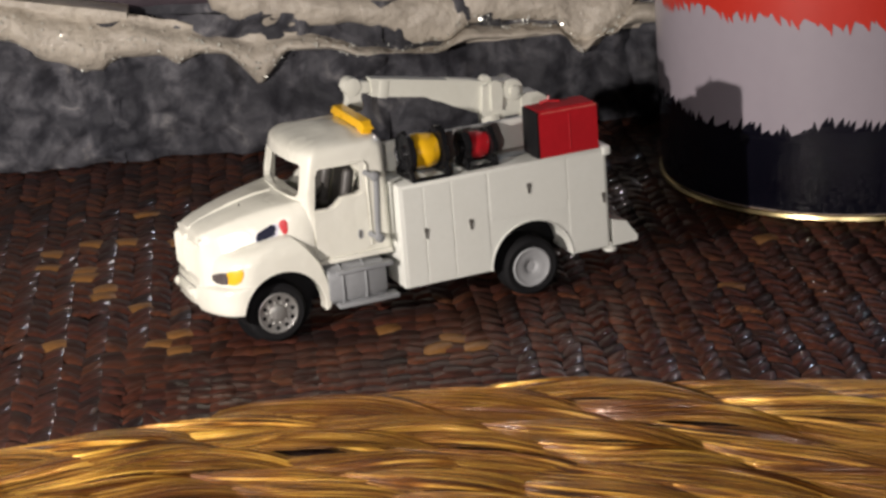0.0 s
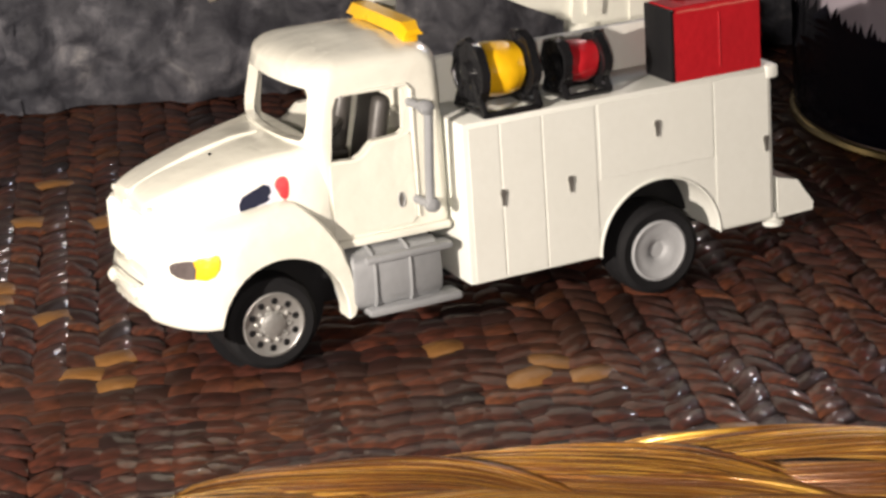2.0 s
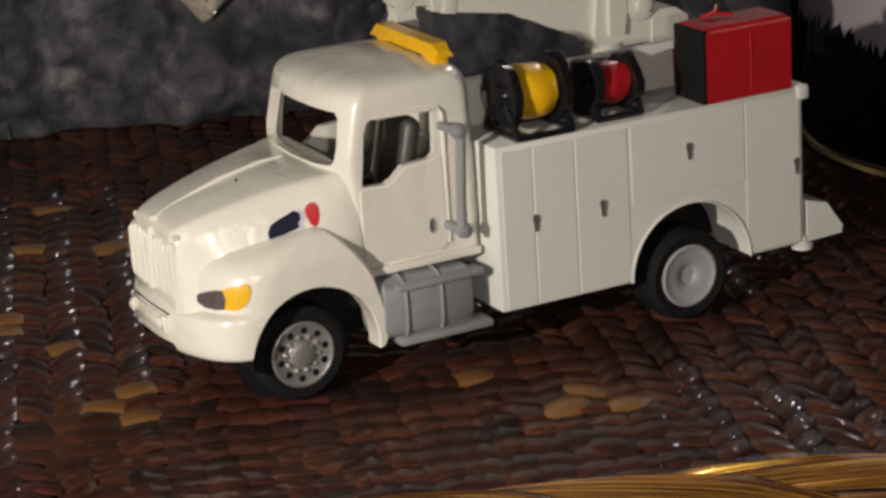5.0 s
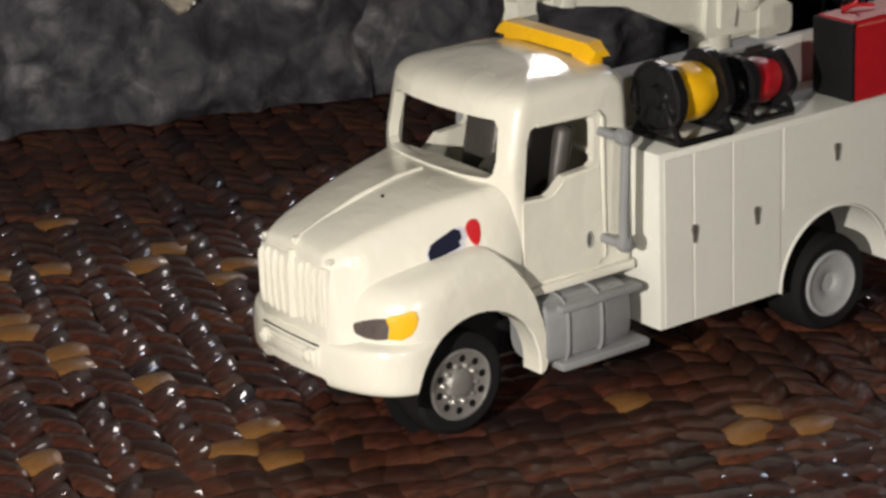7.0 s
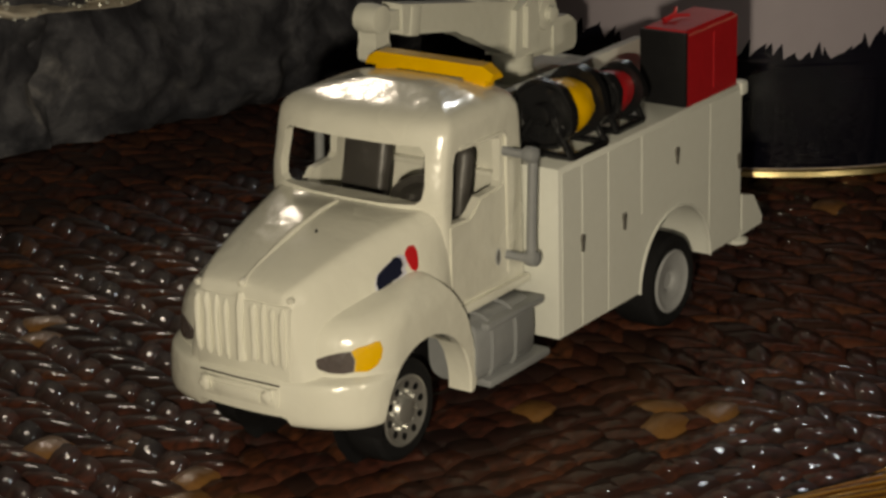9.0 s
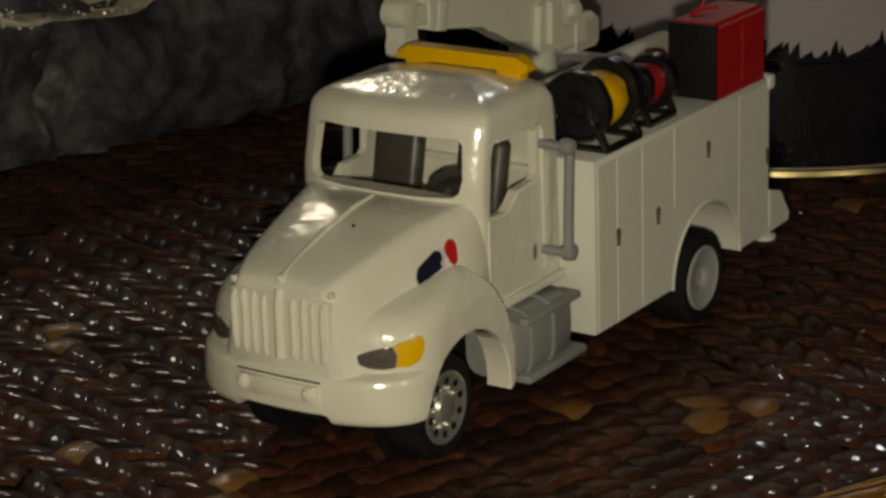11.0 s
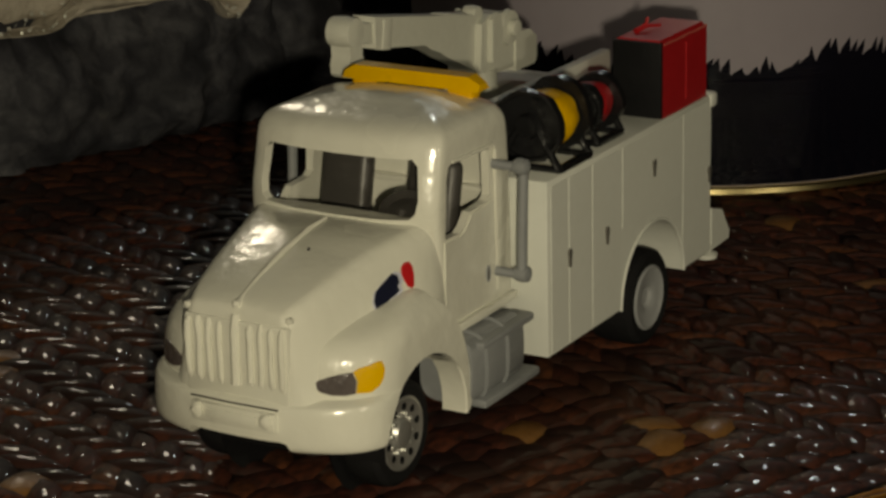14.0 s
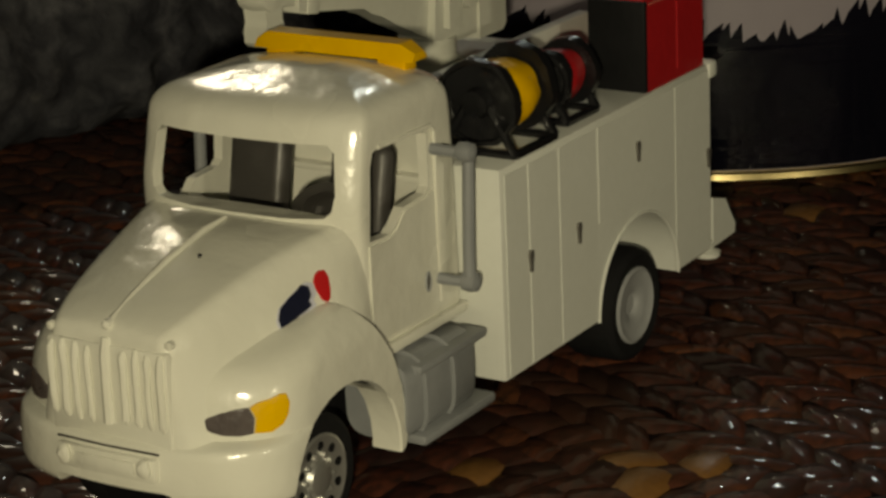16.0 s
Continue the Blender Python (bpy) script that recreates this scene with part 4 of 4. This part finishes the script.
part("side_bin", carve(bm, [c]), BODY_WHITE, truck, "flat white side storage bins", 0.5)
bm = mesh()
box(bm, (2.90, 0.94, 1.0), (7.98, 2.00, 3.18), 0.03)
part("load_bed", bm, BODY_WHITE, truck)
bm = mesh()
box(bm, (3.05, 0.95, 3.15), (7.4, 1.12, 3.86), 0.03)
part("inner_wall", bm, BODY_WHITE, truck)
bm = mesh()
box(bm, (7.90, -0.42, 3.00), (8.12, 3.34, 3.22), 0.05)
part("tail_rail", bm, BODY_WHITE, truck)


def bin_side(side):
    y = YC + side * 1.845
    for x0, x1, z0 in ((2.96, 3.435, 0.84), (3.465, 4.115, 0.84), (4.145, 4.99, 0.84), (5.05, 6.97, 1.98), (7.00, 7.94, 0.84)):
        b = mesh()
        box(b, (x0, y - 0.005, z0), (x1, y + 0.005, 3.12), 0.004, 1)
        door = part("bin_door", b, BODY_WHITE, truck)
    for x, z in ((3.45, 2.02), (4.545, 2.02), (6.01, 2.59), (7.87, 2.025)):
        b = mesh()
        yy = y + side * 0.018
        prism(b, [(x - 0.015, z - 0.12), (x + 0.015, z - 0.12), (x + 0.028, z), (x + 0.045, z + 0.07), (x + 0.03, z + 0.12), (x - 0.03, z + 0.12), (x - 0.045, z + 0.07), (x - 0.028, z)], yy - 0.02, yy + 0.02)
        part("latch", b, SILVER, truck, "small silver bin latch")
    # arch lip
    b = mesh()
    n = 24
    tube(b, [(6.02 + 1.02 * math.cos(radians(a)), y + side * 0.005, 0.80 + 1.02 * math.sin(radians(a))) for a in [180 * i / n for i in range(n + 1)]], 0.02, 6)
    part("arch_lip", b, BODY_WHITE, truck)


both(bin_side)
# matt black block paints shade into the rear arches too
bm = mesh()
box(bm, (5.0, 0.60, 0.9), (7.05, 2.46, 1.80), 0.02)
part("arch_shade_lining", bm, FLAT_BLACK, truck)
bm = mesh()
box(bm, (8.0, -0.20, 0.86), (8.28, 3.12, 1.36), 0.04)
bump = part("rear_bumper", bm, BODY_WHITE, truck, "flat white rear bumper")
bm = mesh()
prism(bm, [(8.08, 0.80), (8.08, 1.44), (8.44, 1.34), (8.56, 1.16), (8.72, 0.94), (8.70, 0.82)], -0.36, 0.35)
part("bumper_step", bm, BODY_WHITE, bump)
bm = mesh()
prism(bm, [(8.08, 0.80), (8.08, 1.44), (8.44, 1.34), (8.56, 1.16), (8.72, 0.94), (8.70, 0.82)], 2.57, 3.28)
part("bumper_step", bm, BODY_WHITE, bump)
bm = mesh()
lathe(bm, [(0.06, 0.70), (0.16, 0.70), (0.17, 0.76), (0.08, 0.80), (0.07, 0.9)], (8.02, -0.30, 0), 14, "z")
part("stabiliser_foot", bm, BODY_WHITE, bump)


# ---- hose reels ----
def reel(x0, x1, yc, zc, r, hose, base_w, label, bulge):
    """Frame, two discs and a wound hose, along the truck's length."""
    b = mesh()
    z0 = 3.20
    for y in (yc - base_w, yc + base_w):
        tube(b, [(x0, y, z0 + 0.05), (x1, y, z0 + 0.05)], 0.05, 6)
    fr = part("hose_reel", b, BLACK, truck, label)
    for x in (x0, x1):
        b = mesh()
        tube(b, [(x, yc - base_w, z0 + 0.05), (x, yc + base_w, z0 + 0.05)], 0.05, 6)
        part("foot_bar", b, BLACK, fr)
        for sgn in (-1, 1):
            b = mesh()
            tube(b, [(x, yc + sgn * base_w, z0 + 0.05), (x, yc + sgn * 0.12, zc)], [0.055, 0.045], 6)
            part("leg", b, BLACK, fr)
        b = mesh()
        d = -0.05 if x == x0 else 0.05
        lathe(b, [(0.05, d * 3.0), (0.14, d * 2.6), (0.16, d), (r * 0.35, d * 0.7), (r * 0.55, d * 1.0), (r * 0.72, d * 0.6), (r * 0.86, d * 1.0), (r * 0.9, d * 1.8), (r, d * 1.6), (r, -d * 0.9), (r * 0.4, -d)], (x + (0.05 if x == x0 else -0.05), yc, zc), 36, "x")
        for v in b.verts:
            v.co += 0.035 * noise.noise_vector(v.co * 4.5)
        part("disc", b, BLACK, fr, "black reel disc")
    b = mesh()
    prof = [(0.1, x0 + 0.06)]
    n = 7
    for i in range(n):
        xa = x0 + 0.12 + (x1 - x0 - 0.22) * i / n
        w = (x1 - x0 - 0.22) / n
        e = r * (0.71 + bulge * math.sin(math.pi * (i + 0.5) / n))
        prof += [(e, xa + 0.5 * w)]
    prof.append((0.1, x1 - 0.06))
    lathe(b, [(q, a) for q, a in prof], (0, yc, zc), 40, "x")
    for v in b.verts:
        v.co += 0.045 * noise.noise_vector(v.co * 2.2 + Vector((0, 0, 7))) + 0.02 * noise.noise_vector(v.co * 6.0)
    return fr, b


fr, b = reel(3.27, 4.14, 0.10, 3.79, 0.49, YELLOW, 0.45, "black reel wound with yellow hose", 0.10)
part("hose", b, YELLOW, fr, "yellow painted wound hose")
fr, b = reel(4.66, 5.36, 0.12, 3.68, 0.38, RED, 0.33, "black reel wound with red hose", 0.08)
part("hose", b, DEEP_RED, fr, "red painted wound hose")

# ---- welder ----
bm = mesh()
WX0, WX1, WY0, WY1, WZ0, WZ1 = 6.37, 7.85, -0.35, 0.40, 3.20, 4.30
rings = []
for x, k in ((WX0 + 0.02, 0.97), (WX0 + 0.05, 1.0), (WX1 - 0.05, 1.0), (WX1, 0.97)):
    lean = 0.06 if x > 7 else 0.0
    rings.append([(x, WY0, WZ0), (x, WY0, WZ1 - 0.08), (x - lean, WY0 + 0.06, WZ1), (x - lean, WY1 - 0.06, WZ1), (x, WY1, WZ1 - 0.08), (x, WY1, WZ0)])
loft(bm, rings)
weld = part("welder", bm, DEEP_RED, truck, "red painted welding machine box")
bm = mesh()
box(bm, (WX0 - 0.05, WY0 + 0.0, WZ0 + 0.0), (WX0 + 0.035, WY1 - 0.0, WZ1 - 0.02), 0.02)
part("front_panel", bm, FLAT_BLACK, weld, "matt black front panel")
bm = mesh()
box(bm, (7.14, WY0 - 0.012, WZ0 + 0.12), (7.16, WY0 + 0.02, WZ1 - 0.16), 0.004, 1)
part("panel_joint", bm, DEEP_RED, weld)
bm = mesh()
tube(bm, [(WX0 + 0.08 + 0.2 * i, WY0 + 0.01, WZ1 - 0.065 + 0.006 * math.sin(i * 2.1)) for i in range(8)], [0.012 + 0.008 * abs(math.sin(i * 1.7)) for i in range(8)], 6)
part("worn_edge", bm, ROSE, weld, "paint worn pale along the lid edge")
bm = mesh()
tube(bm, [(6.70, 0.22, 4.33), (6.80, 0.18, 4.36), (6.88, 0.14, 4.41), (6.90, 0.13, 4.50)], [0.045, 0.04, 0.03, 0.02], 8)
part("lifting_hook", bm, DEEP_RED, weld)
bm = mesh()
tube(bm, [(6.78, 0.20, 4.35), (6.95, 0.12, 4.37), (7.12, 0.04, 4.35)], 0.025, 6)
part("lifting_bar", bm, DEEP_RED, weld)

# ---- crane ----
CYL = 2.72
bm = mesh()
lathe(bm, [(0.36, 3.18), (0.36, 3.30), (0.31, 3.36), (0.31, 3.58)], (6.56, CYL, 0), 24, "z")
crane = part("crane", bm, CRANE_WHITE, truck, "bare white plastic loader crane")
bm = mesh()
prism(bm, [(6.22, 3.60), (6.72, 3.50), (7.24, 3.50), (7.30, 4.02), (7.20, 4.22), (6.95, 4.34), (6.50, 4.40), (6.28, 4.30)], CYL - 0.27, CYL + 0.27)
part("turret", bm, CRANE_WHITE, crane)
bm = mesh()
prism(bm, [(3.55, 4.52), (4.85, 4.29), (5.02, 4.19), (5.22, 4.12), (5.50, 3.97), (6.30, 3.60), (7.10, 3.52), (7.15, 4.2), (6.20, 4.45), (3.55, 4.95)], CYL - 0.17, CYL + 0.17)
boom = part("boom", bm, CRANE_WHITE, crane)
TILT = Matrix.Translation((3.05, CYL, 4.86)) @ Matrix.Rotation(radians(10.4), 4, "Y")
bm = mesh()
box(bm, (0.70, -0.185, -0.27), (0.94, 0.185, 0.155), 0.02, 2, TILT)
part("collar", bm, CRANE_WHITE, boom)
bm = mesh()
box(bm, (0.05, -0.13, -0.18), (0.60, 0.13, 0.10), 0.03, 2, TILT)
part("boom_end", bm, CRANE_WHITE, boom)
bm = mesh()
lathe(bm, [(0.05, -0.20), (0.20, -0.18), (0.22, 0.0), (0.20, 0.18), (0.05, 0.20)], (3.10, CYL + 0.03, 4.82), 20, "y")
part("knuckle", bm, CRANE_WHITE, boom)
bm = mesh()
loft(bm, [[(3.14 + w * c, CYL + 0.03 + 0.15 * q, z) for c, q in ((-1, -1), (1, -1), (1, 1), (-1, 1))] for z, w in ((4.22, 0.12), (4.27, 0.18), (4.40, 0.19), (4.50, 0.15), (4.60, 0.16), (4.80, 0.17))])
part("hook_block", bm, CRANE_WHITE, boom)
bm = mesh()
lathe(bm, [(0.05, -0.36), (0.25, -0.34), (0.27, -0.26), (0.22, -0.2), (0.22, 0.2), (0.27, 0.26), (0.25, 0.34), (0.05, 0.36)], (7.02, CYL, 4.12), 24, "y")
part("winch_drum", bm, CRANE_WHITE, crane)
bm = mesh()
lathe(bm, [(0.04, -0.46), (0.12, -0.45), (0.12, 0.45), (0.04, 0.46)], (7.02, CYL, 4.12), 16, "y")
part("winch_axle", bm, CRANE_WHITE, crane)
bm = mesh()
lathe(bm, [(0.03, -0.12), (0.12, -0.11), (0.14, 0.0), (0.12, 0.11), (0.03, 0.12)], (6.44, CYL - 0.02, 4.40), 18, "y")
part("pulley", bm, CRANE_WHITE, crane)
for dy in (-0.31, 0.31):
    bm = mesh()
    prism(bm, [(6.44, 3.72), (6.70, 3.70), (6.76, 4.05), (6.74, 4.34), (6.62, 4.42), (6.46, 4.34)], CYL + dy - 0.04, CYL + dy + 0.04)
    part("cheek_plate", bm, CRANE_WHITE, crane)
bm = mesh()
prism(bm, [(7.22, 3.42), (7.24, 4.00), (7.66, 3.97), (7.88, 3.82), (7.88, 3.50), (7.80, 3.42)], CYL - 0.30, CYL + 0.18)
part("motor_block", bm, CRANE_WHITE, crane)
bm = mesh()
box(bm, (2.45, -0.12, 0.09), (3.10, 0.12, 0.19), 0.02, 2, TILT)
part("top_rail", bm, CRANE_WHITE, boom)

# ---- single stitches of the hamper top nearest the view ----
me_src = mesh()
stitch_into(me_src, Matrix.Identity(4))
me_src.transform(Matrix.Scale(U, 4))
bmesh.ops.recalc_face_normals(me_src, faces=me_src.faces[:])


def stitch_mesh(material):
    me = bpy.data.meshes.new("stitch")
    me_src.to_mesh(me)
    me.materials.append(material)
    for p in me.polygons:
        p.use_smooth = True
    return me


piece, worn = stitch_mesh(WEAVE_PIECE), stitch_mesh(TAN)
shift = Matrix.Translation(-ORIGIN[hamper.name])
for i in sorted(near | tan_cells):
    ob = new("stitch", worn if i in tan_cells else piece)
    m = shift @ cells[i][2]
    if i in tan_cells:
        m = m @ Matrix.Diagonal((1.05, 1.0, 1.08, 1))
    m.translation *= U
    ob.matrix_basis = m
    ob.parent = hamper
